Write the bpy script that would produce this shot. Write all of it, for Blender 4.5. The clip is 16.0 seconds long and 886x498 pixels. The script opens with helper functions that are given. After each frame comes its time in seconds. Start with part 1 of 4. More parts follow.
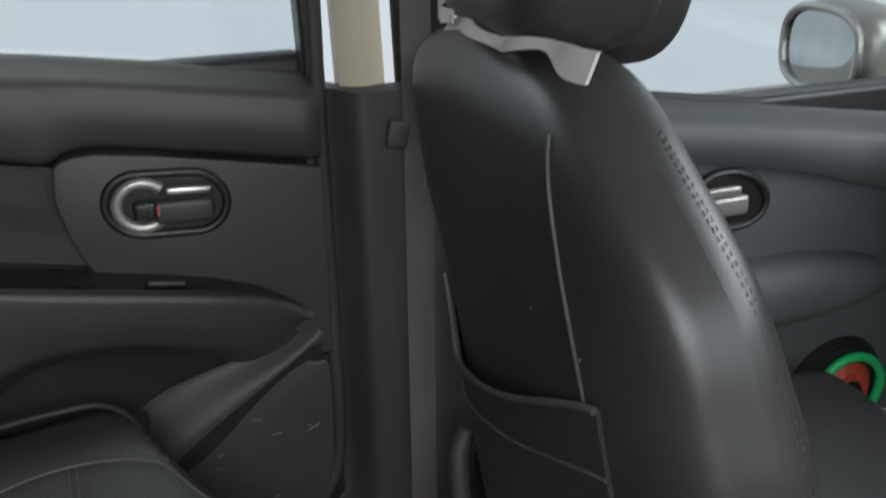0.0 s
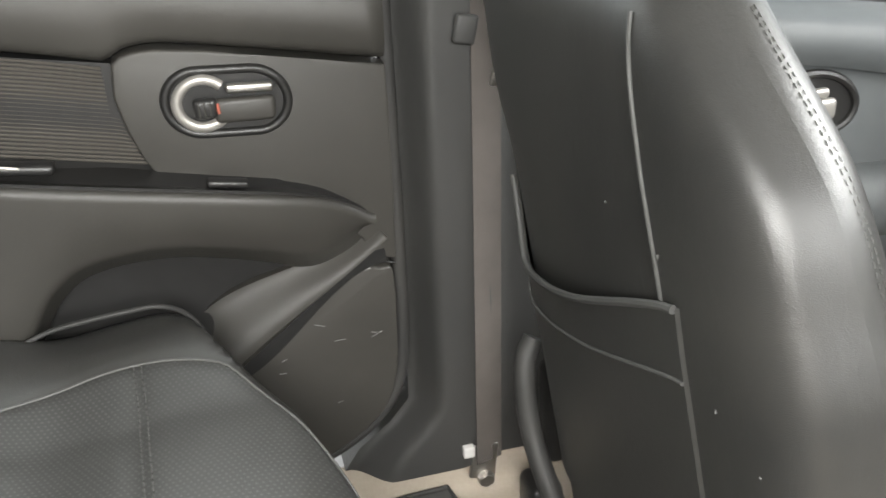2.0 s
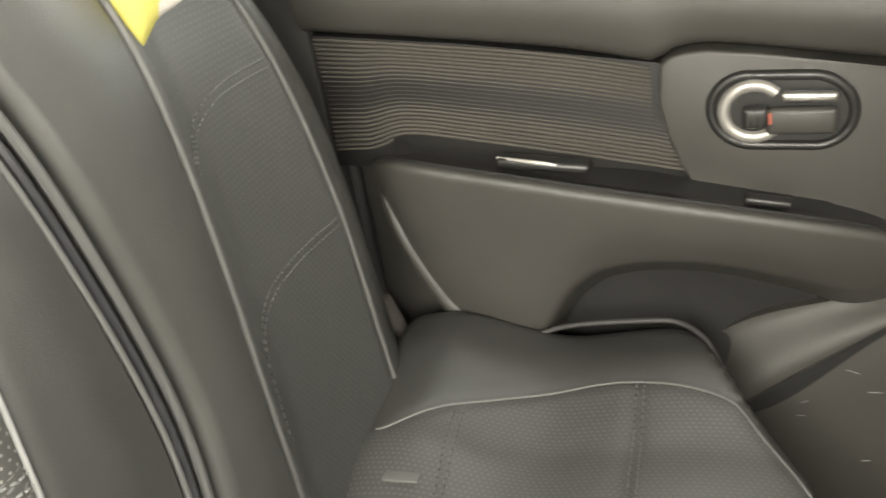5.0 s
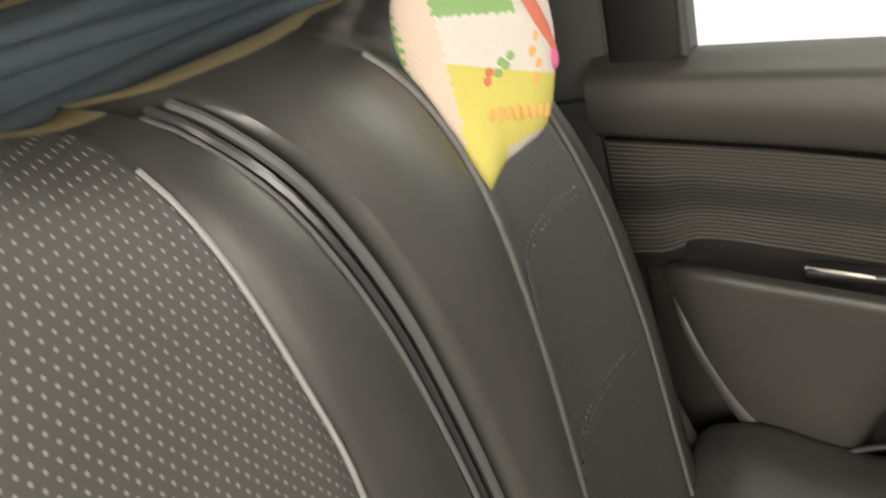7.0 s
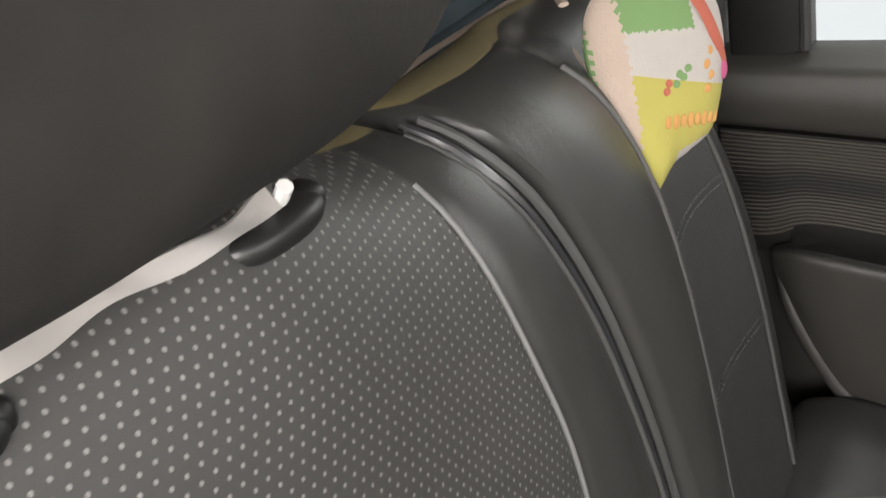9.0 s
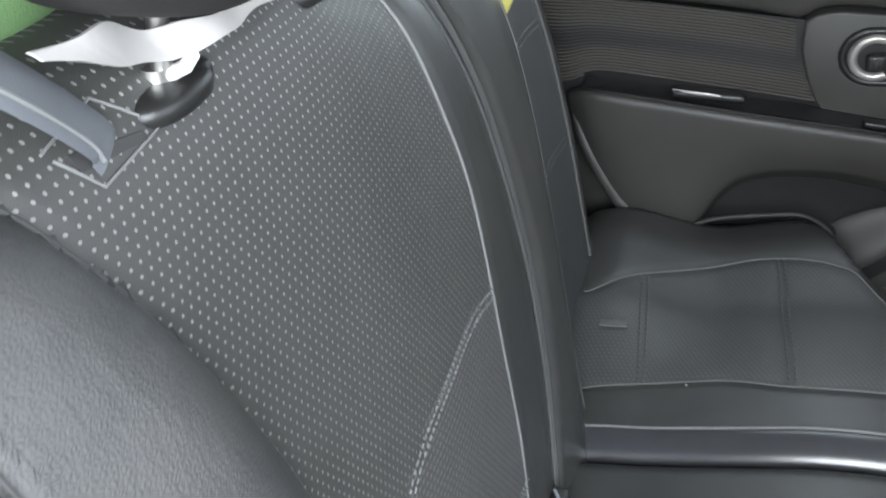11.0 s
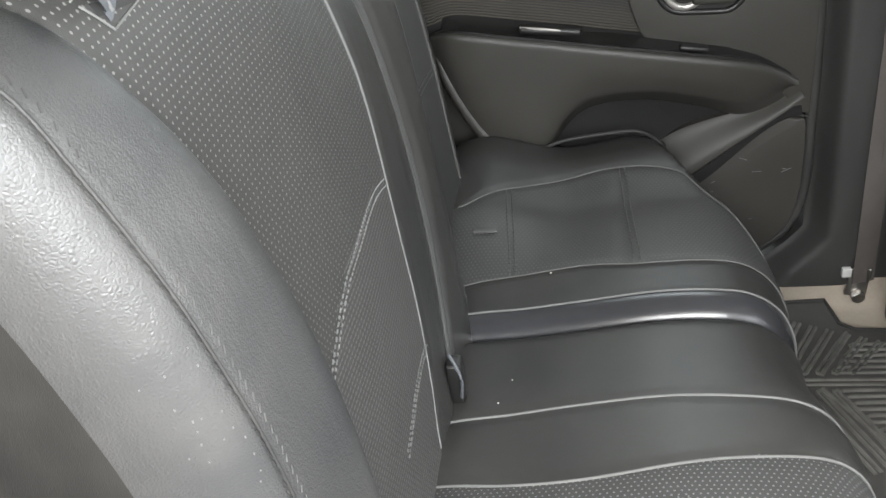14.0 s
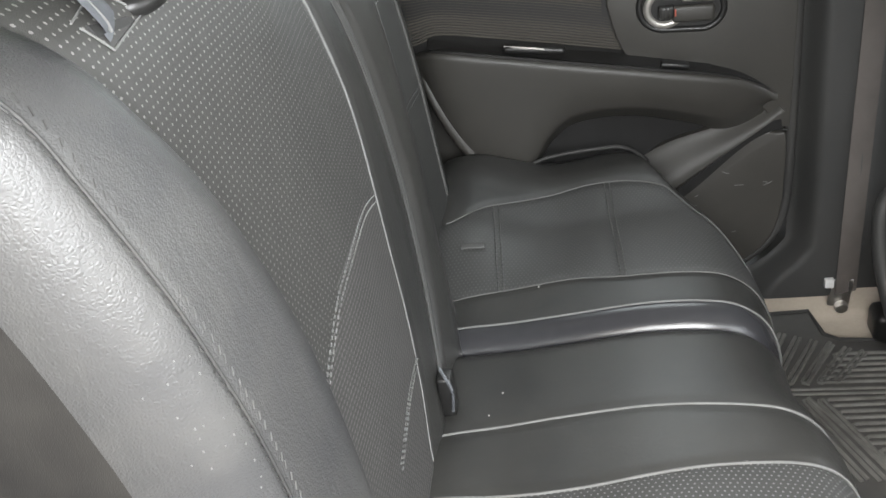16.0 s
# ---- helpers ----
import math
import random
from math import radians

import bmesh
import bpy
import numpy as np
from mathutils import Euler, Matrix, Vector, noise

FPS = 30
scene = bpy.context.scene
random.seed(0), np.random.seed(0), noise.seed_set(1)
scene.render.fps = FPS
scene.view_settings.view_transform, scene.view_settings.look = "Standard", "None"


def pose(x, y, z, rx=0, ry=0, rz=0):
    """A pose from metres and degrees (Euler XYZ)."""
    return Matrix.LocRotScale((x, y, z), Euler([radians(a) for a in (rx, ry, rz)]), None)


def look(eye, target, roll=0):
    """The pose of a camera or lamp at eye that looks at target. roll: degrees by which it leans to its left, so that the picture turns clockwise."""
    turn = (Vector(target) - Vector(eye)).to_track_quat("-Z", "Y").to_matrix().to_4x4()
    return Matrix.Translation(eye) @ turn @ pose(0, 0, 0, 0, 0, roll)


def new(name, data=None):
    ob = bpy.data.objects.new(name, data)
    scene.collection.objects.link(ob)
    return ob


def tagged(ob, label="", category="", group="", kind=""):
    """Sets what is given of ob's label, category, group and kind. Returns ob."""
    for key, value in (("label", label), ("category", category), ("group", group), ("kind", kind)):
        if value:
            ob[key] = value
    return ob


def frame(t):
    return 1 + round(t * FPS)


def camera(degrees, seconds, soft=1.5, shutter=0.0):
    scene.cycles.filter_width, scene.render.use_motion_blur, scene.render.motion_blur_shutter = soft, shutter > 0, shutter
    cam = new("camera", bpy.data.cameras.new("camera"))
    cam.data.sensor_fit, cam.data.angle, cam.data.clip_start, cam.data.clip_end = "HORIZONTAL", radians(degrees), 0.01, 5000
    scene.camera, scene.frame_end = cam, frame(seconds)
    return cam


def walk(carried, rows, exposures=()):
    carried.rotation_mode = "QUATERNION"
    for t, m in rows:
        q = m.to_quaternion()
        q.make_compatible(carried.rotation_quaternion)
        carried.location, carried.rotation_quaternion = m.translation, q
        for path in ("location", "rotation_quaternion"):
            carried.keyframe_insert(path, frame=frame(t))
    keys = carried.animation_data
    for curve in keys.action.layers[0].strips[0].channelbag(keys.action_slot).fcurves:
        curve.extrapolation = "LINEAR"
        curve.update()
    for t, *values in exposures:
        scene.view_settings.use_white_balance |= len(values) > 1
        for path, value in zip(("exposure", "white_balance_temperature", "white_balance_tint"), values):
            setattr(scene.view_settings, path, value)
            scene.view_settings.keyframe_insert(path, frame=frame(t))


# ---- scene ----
cam = camera(50.0, 16.0, 1.5, 0.5)
PATH = [
    (0, (-0.004, -0.354, 0.992), (0.574, 1.392, 0.206), -1.0),
    (0.5, (-0.007, -0.353, 0.978), (0.515, 1.36, 0.086), -1.0),
    (1, (-0.001, -0.345, 0.965), (0.562, 1.346, 0.057), 0.0),
    (1.5, (0.001, -0.336, 0.957), (0.498, 1.361, 0.022), -1.7),
    (2, (-0.002, -0.33, 0.953), (0.427, 1.39, 0.029), -2.4),
    (2.5, (-0.008, -0.323, 0.954), (0.324, 1.43, 0.05), -3.8),
    (3, (-0.025, -0.317, 0.955), (0.183, 1.457, 0.054), -4.8),
    (3.5, (-0.033, -0.308, 0.96), (0.033, 1.479, 0.063), -6.4),
    (6, (0.039, -0.199, 0.972), (-0.912, 1.335, 0.111), -12.4),
    (6.5, (-0.039, -0.212, 1.006), (-0.998, 1.34, 0.186), -14.1),
    (7, (-0.079, -0.227, 1.044), (-1.123, 1.318, 0.321), -14.6),
    (7.5, (-0.131, -0.223, 1.087), (-1.18, 1.329, 0.385), -14.4),
    (8, (-0.137, -0.252, 1.107), (-1.257, 1.226, 0.358), -15.2),
    (8.5, (-0.141, -0.279, 1.115), (-1.265, 1.184, 0.342), -14.7),
    (11, (-0.141, -0.593, 1.143), (-0.777, 0.995, 0.108), -9.8),
    (11.5, (-0.151, -0.65, 1.139), (-0.68, 0.957, 0.072), -9.8),
    (12, (-0.153, -0.691, 1.138), (-0.63, 0.91, 0.039), -10.1),
    (12.5, (-0.153, -0.72, 1.137), (-0.569, 0.908, 0.052), -9.1),
    (13, (-0.143, -0.754, 1.14), (-0.525, 0.88, 0.052), -9.0),
    (13.5, (-0.139, -0.772, 1.138), (-0.497, 0.867, 0.049), -9.1),
    (14, (-0.132, -0.791, 1.14), (-0.488, 0.855, 0.06), -9.2),
    (14.5, (-0.132, -0.801, 1.142), (-0.46, 0.85, 0.061), -9.1),
    (15, (-0.129, -0.809, 1.144), (-0.468, 0.842, 0.067), -9.5),
    (15.5, (-0.131, -0.81, 1.143), (-0.463, 0.851, 0.08), -9.5),
    (16, (-0.133, -0.809, 1.144), (-0.458, 0.863, 0.097), -9.4),
]
# exposure and white balance, as the camera adapts along the way
EXPOSURES = [(0.0, 0.0, 6350, 9), (0.5, 0.95, 6500, 10), (1.5, 1.62, 6700, 10), (3.5, 1.83, 7750, 8), (6.0, 1.67, 7700, 9), (7.0, 1.0, 8000, 12), (8.0, 0.45, 7800, 15), (8.5, 0.50, 7500, 15), (11.0, 0.85, 6100, 9), (12.5, 0.93, 6450, 9), (16.0, 0.99, 6650, 10)]
walk(cam, [(t, look(e, g, r)) for t, e, g, r in PATH], EXPOSURES)



# ---- world and light: overcast day, the rear door on the near side stands open ----
world = bpy.data.worlds.new("sky")
scene.world = world
world.use_nodes = True
wn, wl = world.node_tree.nodes, world.node_tree.links
sky = wn.new("ShaderNodeTexSky")
sky.sky_type, sky.sun_disc = "NISHITA", False
sky.sun_elevation, sky.sun_rotation = radians(50), radians(200)
sky.dust_density, sky.air_density = 4.0, 1.0
wl.new(sky.outputs["Color"], wn["Background"].inputs["Color"])
wn["Background"].inputs["Strength"].default_value = 0.09

sun = new("sun", bpy.data.lights.new("sun", "SUN"))
sun.data.energy, sun.data.angle, sun.data.color = 1.2, radians(25), (1.0, 0.96, 0.9)
sun.matrix_world = look((0.8, -3.0, 4.2), (0, 0, 0.4))


def opening_light(name, eye, target, width, height, watts, color=(0.93, 0.97, 1.0)):
    lamp = new(name, bpy.data.lights.new(name, "AREA"))
    lamp.data.shape, lamp.data.size, lamp.data.size_y = "RECTANGLE", width, height
    lamp.data.energy, lamp.data.color = watts, color
    lamp.matrix_world = look(eye, target)
    return lamp


opening_light("door_opening_sky", (0.0, -1.00, 1.17), (-0.26, -0.14, 0.64), 0.70, 0.38, 19)
opening_light("windscreen_sky", (1.55, 0.0, 1.15), (0.0, 0.05, 0.55), 1.2, 0.42, 12)
opening_light("near_window_sky", (0.85, -0.80, 1.06), (0.35, 0.25, 0.60), 0.70, 0.40, 4.5)
opening_light("far_window_sky", (-0.09, 0.800, 1.13), (-0.25, -0.10, 0.60), 0.50, 0.22, 1.2)


# ---- materials ----
def material(name, color, rough, metal=0.0, color2=None, scale=40.0, bump=0.0, bump_scale=300.0, mottle=6.0, coat=0.0,
             spec=0.5, wrinkle=0.0):
    """A surface with colour mottling at two scales and a fine relief."""
    m = bpy.data.materials.new(name)
    m.use_nodes = True
    n, l = m.node_tree.nodes, m.node_tree.links
    b = n["Principled BSDF"]
    b.inputs["Metallic"].default_value = metal
    b.inputs["Specular IOR Level"].default_value = spec
    b.inputs["Coat Weight"].default_value = coat
    tc = n.new("ShaderNodeTexCoord")
    big, fine = n.new("ShaderNodeTexNoise"), n.new("ShaderNodeTexNoise")
    big.inputs["Scale"].default_value, fine.inputs["Scale"].default_value = mottle, scale
    big.inputs["Detail"].default_value = fine.inputs["Detail"].default_value = 5
    add = n.new("ShaderNodeMath")
    add.operation = "MULTIPLY_ADD"
    add.inputs[1].default_value = 0.35
    l.new(tc.outputs["Object"], big.inputs["Vector"])
    l.new(tc.outputs["Object"], fine.inputs["Vector"])
    l.new(fine.outputs["Fac"], add.inputs[0])
    l.new(big.outputs["Fac"], add.inputs[2])
    ramp = n.new("ShaderNodeMapRange")
    ramp.inputs["From Min"].default_value, ramp.inputs["From Max"].default_value = 0.45, 0.95
    l.new(add.outputs[0], ramp.inputs["Value"])
    mix = n.new("ShaderNodeMix")
    mix.data_type = "RGBA"
    c2 = color2 or tuple(c * 0.75 for c in color)
    mix.inputs["A"].default_value, mix.inputs["B"].default_value = (*color, 1), (*c2, 1)
    l.new(ramp.outputs[0], mix.inputs["Factor"])
    l.new(mix.outputs["Result"], b.inputs["Base Color"])
    rr = n.new("ShaderNodeMapRange")
    rr.inputs["To Min"].default_value, rr.inputs["To Max"].default_value = rough * 0.85, min(1, rough * 1.2)
    l.new(add.outputs[0], rr.inputs["Value"])
    l.new(rr.outputs[0], b.inputs["Roughness"])
    height = None
    if bump:
        cell = n.new("ShaderNodeTexVoronoi")
        cell.feature = "DISTANCE_TO_EDGE"
        cell.inputs["Scale"].default_value = bump_scale
        l.new(tc.outputs["Object"], cell.inputs["Vector"])
        bp = n.new("ShaderNodeBump")
        bp.inputs["Strength"].default_value, bp.inputs["Distance"].default_value = bump, 0.0012
        l.new(cell.outputs["Distance"], bp.inputs["Height"])
        height = bp
        if wrinkle:
            w = n.new("ShaderNodeTexNoise")
            w.inputs["Scale"].default_value, w.inputs["Detail"].default_value = 90, 6
            w.inputs["Distortion"].default_value = 1.2
            mp = n.new("ShaderNodeMapping")
            mp.inputs["Scale"].default_value = (1.0, 1.0, 0.35)
            l.new(tc.outputs["Object"], mp.inputs["Vector"])
            l.new(mp.outputs[0], w.inputs["Vector"])
            bw = n.new("ShaderNodeBump")
            bw.inputs["Strength"].default_value, bw.inputs["Distance"].default_value = wrinkle, 0.004
            l.new(w.outputs["Fac"], bw.inputs["Height"])
            l.new(bp.outputs[0], bw.inputs["Normal"])
            height = bw
        l.new(height.outputs[0], b.inputs["Normal"])
    return m


def dotted(name, base, dot, pitch, size, rough, axes="YZ", stretch=1.0):
    """Leather with staggered rows of stitched dots; pitch and size in metres."""
    m = material(name, base, rough, bump=0.25, bump_scale=700)
    n, l = m.node_tree.nodes, m.node_tree.links
    tc = n.new("ShaderNodeTexCoord")
    sep = n.new("ShaderNodeSeparateXYZ")
    l.new(tc.outputs["Object"], sep.inputs[0])

    def math(op, a, bb=0.0, c=0.0):
        q = n.new("ShaderNodeMath")
        q.operation = op
        for k, v in enumerate((a, bb, c)):
            if isinstance(v, (int, float)):
                q.inputs[k].default_value = v
            else:
                l.new(v, q.inputs[k])
        return q.outputs[0]

    u = math("MULTIPLY", sep.outputs[axes[0]], 1 / pitch)
    v = math("MULTIPLY", sep.outputs[axes[1]], 1 / (pitch * 0.8))
    row = math("FLOOR", v)
    shift = math("MULTIPLY", math("MODULO", math("ABSOLUTE", row), 2.0), 0.5)
    fu = math("SUBTRACT", math("FRACT", math("ADD", u, shift)), 0.5)
    fv = math("SUBTRACT", math("FRACT", v), 0.5)
    d = math("SQRT", math("ADD", math("MULTIPLY", fu, fu), math("MULTIPLY", math("MULTIPLY", fv, fv), 0.64 * stretch)))
    on = math("LESS_THAN", d, size / pitch)
    mix = n.new("ShaderNodeMix")
    mix.data_type = "RGBA"
    b = n["Principled BSDF"]
    old = b.inputs["Base Color"].links[0].from_socket
    l.new(on, mix.inputs["Factor"])
    l.new(old, mix.inputs["A"])
    mix.inputs["B"].default_value = (*dot, 1)
    l.new(mix.outputs["Result"], b.inputs["Base Color"])
    bp = n.new("ShaderNodeBump")
    bp.inputs["Strength"].default_value, bp.inputs["Distance"].default_value = 0.6, 0.001
    l.new(on, bp.inputs["Height"])
    l.new(b.inputs["Normal"].links[0].from_socket, bp.inputs["Normal"])
    l.new(bp.outputs[0], b.inputs["Normal"])
    return m


LEATHER = material("black_leather", (0.027, 0.027, 0.026), 0.31, color2=(0.040, 0.039, 0.036), bump=0.20, bump_scale=750, wrinkle=0.06)
LEATHER_WORN = material("worn_black_leather", (0.038, 0.038, 0.039), 0.43, color2=(0.064, 0.062, 0.059), bump=0.40, bump_scale=400, wrinkle=0.20)
HEADREST = material("stained_black_headrest_cover", (0.013, 0.012, 0.011), 0.65, color2=(0.026, 0.024, 0.021), spec=0.35, bump=0.2, bump_scale=700, mottle=14, wrinkle=0.08)
# darker than the door plastic: the shade of the armrest hollow, put into colour
RECESS_SHADE = material("matt_recess_shade", (0.020, 0.0195, 0.019), 0.85, spec=0.2, bump=0.15, bump_scale=900)
GLOSSY = material("glossy_black_vinyl", (0.040, 0.040, 0.043), 0.20, bump=0.08, bump_scale=500)
DOTS = dotted("perforated_leather", (0.046, 0.045, 0.042), (0.200, 0.195, 0.186), 0.0072, 0.00098, 0.48)
DOTS_SEAT = dotted("perforated_leather_cushion", (0.045, 0.045, 0.043), (0.16, 0.16, 0.16), 0.0072, 0.00115, 0.48, axes="XY")
DASHES = dotted("dashed_leather", (0.053, 0.051, 0.048), (0.135, 0.131, 0.126), 0.0075, 0.0030, 0.46, stretch=9.0)
DOTS_LOW = dotted("faint_dotted_leather", (0.050, 0.050, 0.048), (0.078, 0.078, 0.075), 0.0062, 0.0011, 0.42)
DOTS_LOW_SEAT = dotted("faint_dotted_leather_cushion", (0.050, 0.050, 0.048), (0.080, 0.080, 0.077), 0.0062, 0.0011, 0.42, axes="XY")
STITCH = material("grey_piping", (0.165, 0.165, 0.16), 0.5, bump=0.3, bump_scale=900)
WELT = material("grey_leather_welt", (0.105, 0.104, 0.100), 0.42, bump=0.4, bump_scale=600)
STITCH_DARK = material("dark_stitching", (0.062, 0.062, 0.059), 0.55)
PLASTIC = material("dark_grey_door_plastic", (0.036, 0.034, 0.030), 0.42, color2=(0.046, 0.043, 0.038), bump=0.25, bump_scale=900)
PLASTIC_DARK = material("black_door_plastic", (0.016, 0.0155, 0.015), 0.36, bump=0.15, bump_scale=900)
PILLAR = material("charcoal_pillar_plastic", (0.036, 0.036, 0.035), 0.46, color2=(0.045, 0.044, 0.042), bump=0.3, bump_scale=800)
FRONT_DOOR = material("grey_front_door_plastic", (0.080, 0.086, 0.088), 0.5, color2=(0.066, 0.072, 0.074), bump=0.25, bump_scale=800)
FABRIC = material("ribbed_grey_fabric", (0.064, 0.057, 0.048), 0.85, color2=(0.055, 0.049, 0.041), scale=300)
BEIGE = material("beige_body_paint", (0.50, 0.44, 0.33), 0.35, color2=(0.46, 0.40, 0.30))
CARPET = material("pale_floor_carpet", (0.46, 0.40, 0.33), 0.95, color2=(0.36, 0.31, 0.25), scale=180, bump=0.5, bump_scale=400)
WEB_GREY = material("grey_strap", (0.10, 0.105, 0.115), 0.6, bump=0.4, bump_scale=1200)
WEB = material("grey_brown_seat_belt", (0.095, 0.082, 0.074), 0.75, bump=0.4, bump_scale=1200)
RUBBER_WORN = material("worn_grey_rubber", (0.20, 0.195, 0.18), 0.6, color2=(0.06, 0.058, 0.054), scale=60, bump=0.3, bump_scale=300)
MAT = material("dusty_rubber_mat", (0.045, 0.044, 0.042), 0.6, color2=(0.075, 0.072, 0.066), scale=50, bump=0.2, bump_scale=300)
RUBBER = material("black_rubber", (0.022, 0.022, 0.022), 0.6, color2=(0.045, 0.043, 0.040), bump=0.2, bump_scale=300)
CHROME = material("satin_metal", (0.62, 0.60, 0.57), 0.32, metal=1.0, scale=120)
SILVER = material("silver_plastic", (0.42, 0.40, 0.37), 0.35, metal=0.6)
WHITE = material("white_plastic", (0.75, 0.74, 0.72), 0.45)
PAPER = material("creased_white_foam_sheet", (0.42, 0.40, 0.38), 0.8, color2=(0.33, 0.31, 0.29), bump=0.5, bump_scale=60)
RED = material("red_speaker_cone", (0.42, 0.05, 0.03), 0.5)
GREEN = material("green_speaker_ring", (0.02, 0.50, 0.14), 0.4)
HEADLINER = material("grey_headliner", (0.40, 0.39, 0.37), 0.95, scale=200)
CONCRETE = material("pale_concrete", (0.38, 0.37, 0.35), 0.9, color2=(0.30, 0.29, 0.28), scale=8, mottle=0.6)
OLIVE = material("tan_cover_edge", (0.20, 0.16, 0.075), 0.7, color2=(0.15, 0.12, 0.06), bump=0.3, bump_scale=500)
BAG = material("blue_grey_luggage_fabric", (0.05, 0.075, 0.09), 0.6, color2=(0.07, 0.095, 0.11), bump=0.5, bump_scale=500)
PLUSH_Y = material("yellow_plush", (0.40, 0.36, 0.09), 0.9, color2=(0.35, 0.31, 0.08), bump=0.4, bump_scale=500)
PLUSH_W = material("cream_plush", (0.44, 0.41, 0.38), 0.95, color2=(0.39, 0.36, 0.33), bump=0.6, bump_scale=350)
PLUSH_P = material("peach_plush", (0.40, 0.31, 0.25), 0.95, color2=(0.46, 0.38, 0.32), bump=0.8, bump_scale=300)
PLUSH_G = material("green_plush", (0.13, 0.24, 0.09), 0.9, color2=(0.17, 0.28, 0.12), bump=0.4, bump_scale=400)
PINK = material("pink_print", (0.50, 0.10, 0.22), 0.8)
REDPRINT = material("red_print", (0.45, 0.12, 0.08), 0.8)
ORANGE = material("orange_print", (0.55, 0.28, 0.09), 0.8)


GLASS = bpy.data.materials.new("window_glass")
GLASS.use_nodes = True
g_n, g_l = GLASS.node_tree.nodes, GLASS.node_tree.links
g_clear, g_gloss, g_mix = g_n.new("ShaderNodeBsdfTransparent"), g_n.new("ShaderNodeBsdfGlossy"), g_n.new("ShaderNodeMixShader")
g_clear.inputs["Color"].default_value = (0.92, 0.95, 0.95, 1)
g_gloss.inputs["Roughness"].default_value = 0.03
g_mix.inputs[0].default_value = 0.05
g_l.new(g_clear.outputs[0], g_mix.inputs[1])
g_l.new(g_gloss.outputs[0], g_mix.inputs[2])
g_l.new(g_mix.outputs[0], g_n["Material Output"].inputs["Surface"])

MIRROR = material("mirror_glass", (0.55, 0.58, 0.58), 0.05, metal=1.0)

HAZE = bpy.data.materials.new("bright_overcast_distance")
HAZE.use_nodes = True
h_n, h_l = HAZE.node_tree.nodes, HAZE.node_tree.links
h_e = h_n.new("ShaderNodeEmission")
h_t, h_r = h_n.new("ShaderNodeTexNoise"), h_n.new("ShaderNodeMix")
h_r.data_type = "RGBA"
h_t.inputs["Scale"].default_value = 0.7
h_r.inputs["A"].default_value, h_r.inputs["B"].default_value = (0.60, 0.66, 0.72, 1), (0.68, 0.71, 0.74, 1)
h_l.new(h_t.outputs["Fac"], h_r.inputs["Factor"])
h_l.new(h_r.outputs["Result"], h_e.inputs["Color"])
h_e.inputs["Strength"].default_value = 1.05
h_l.new(h_e.outputs[0], h_n["Material Output"].inputs["Surface"])


# ---- mesh helpers ----
def mesh_object(name, bm, mat, smooth=True):
    me = bpy.data.meshes.new(name)
    bmesh.ops.recalc_face_normals(bm, faces=bm.faces)
    bm.to_mesh(me)
    bm.free()
    if smooth:
        for p in me.polygons:
            p.use_smooth = True
        me.set_sharp_from_angle(angle=radians(42))
    for one in (mat if isinstance(mat, (list, tuple)) else [mat]):
        me.materials.append(one)
    return new(name, me)


def part(name, bm, mat, parent, label=""):
    ob = mesh_object(name, bm, mat)
    ob.parent = parent
    ob.matrix_parent_inverse = parent.matrix_world.inverted()
    return tagged(ob, label)


def thing(name, label, category, at=(0, 0, 0), kind="", group=""):
    ob = new(name)
    ob.empty_display_size = 0.05
    ob.matrix_world = Matrix.Translation(at)
    return tagged(ob, label, category, group, kind)


def solo(name, bm, mat, label, category, kind=""):
    return tagged(mesh_object(name, bm, mat), label, category, "", kind)


def curve_pts(pts, n=10, closed=False):
    """A smooth line through a few control points."""
    p = [Vector(q) for q in pts]
    out, m = [], len(p)
    for i in range(m if closed else m - 1):
        a, b = p[i], p[(i + 1) % m]
        z = p[i - 1] if (closed or i > 0) else a * 2 - b
        c = p[(i + 2) % m] if (closed or i + 2 < m) else b * 2 - a
        for k in range(n):
            t = k / n
            out.append(0.5 * ((2 * a) + (b - z) * t + (2 * z - 5 * a + 4 * b - c) * t * t + (3 * a - z - 3 * b + c) * t ** 3))
    if not closed:
        out.append(p[-1])
    return out


def tube(pts, r, n=8, flat=1.0, up=Vector((0, 0, 1)), bm=None, taper=None):
    """A round or flattened cord along pts."""
    bm = bm or bmesh.new()
    rings = []
    for i, p in enumerate(pts):
        d = (pts[min(i + 1, len(pts) - 1)] - pts[max(i - 1, 0)]).normalized()
        side = d.cross(up)
        if side.length < 1e-4:
            side = d.cross(Vector((1, 0, 0)))
        side.normalize()
        nor = side.cross(d)
        rr = r * (taper(i / (len(pts) - 1)) if taper else 1.0)
        rings.append([bm.verts.new(p + side * math.cos(a) * rr + nor * math.sin(a) * rr * flat)
                      for a in (2 * math.pi * k / n for k in range(n))])
    for a, b in zip(rings, rings[1:]):
        for k in range(n):
            bm.faces.new((a[k], a[(k + 1) % n], b[(k + 1) % n], b[k]))
    bm.faces.new(rings[0])
    bm.faces.new(rings[-1][::-1])
    return bm


def stitches(pts, length, gap, r, bm=None):
    """A dashed row of thread along pts."""
    bm = bm or bmesh.new()
    run, seg = 0.0, []
    for a, b in zip(pts, pts[1:]):
        steps = max(1, int((b - a).length / 0.001))
        for k in range(steps):
            q = a.lerp(b, k / steps)
            if run % (length + gap) < length:
                seg.append(q)
            elif len(seg) > 1:
                tube([seg[0], seg[len(seg) // 2], seg[-1]], r, 4, bm=bm)
                seg = []
            run += (b - a).length / steps
    return bm


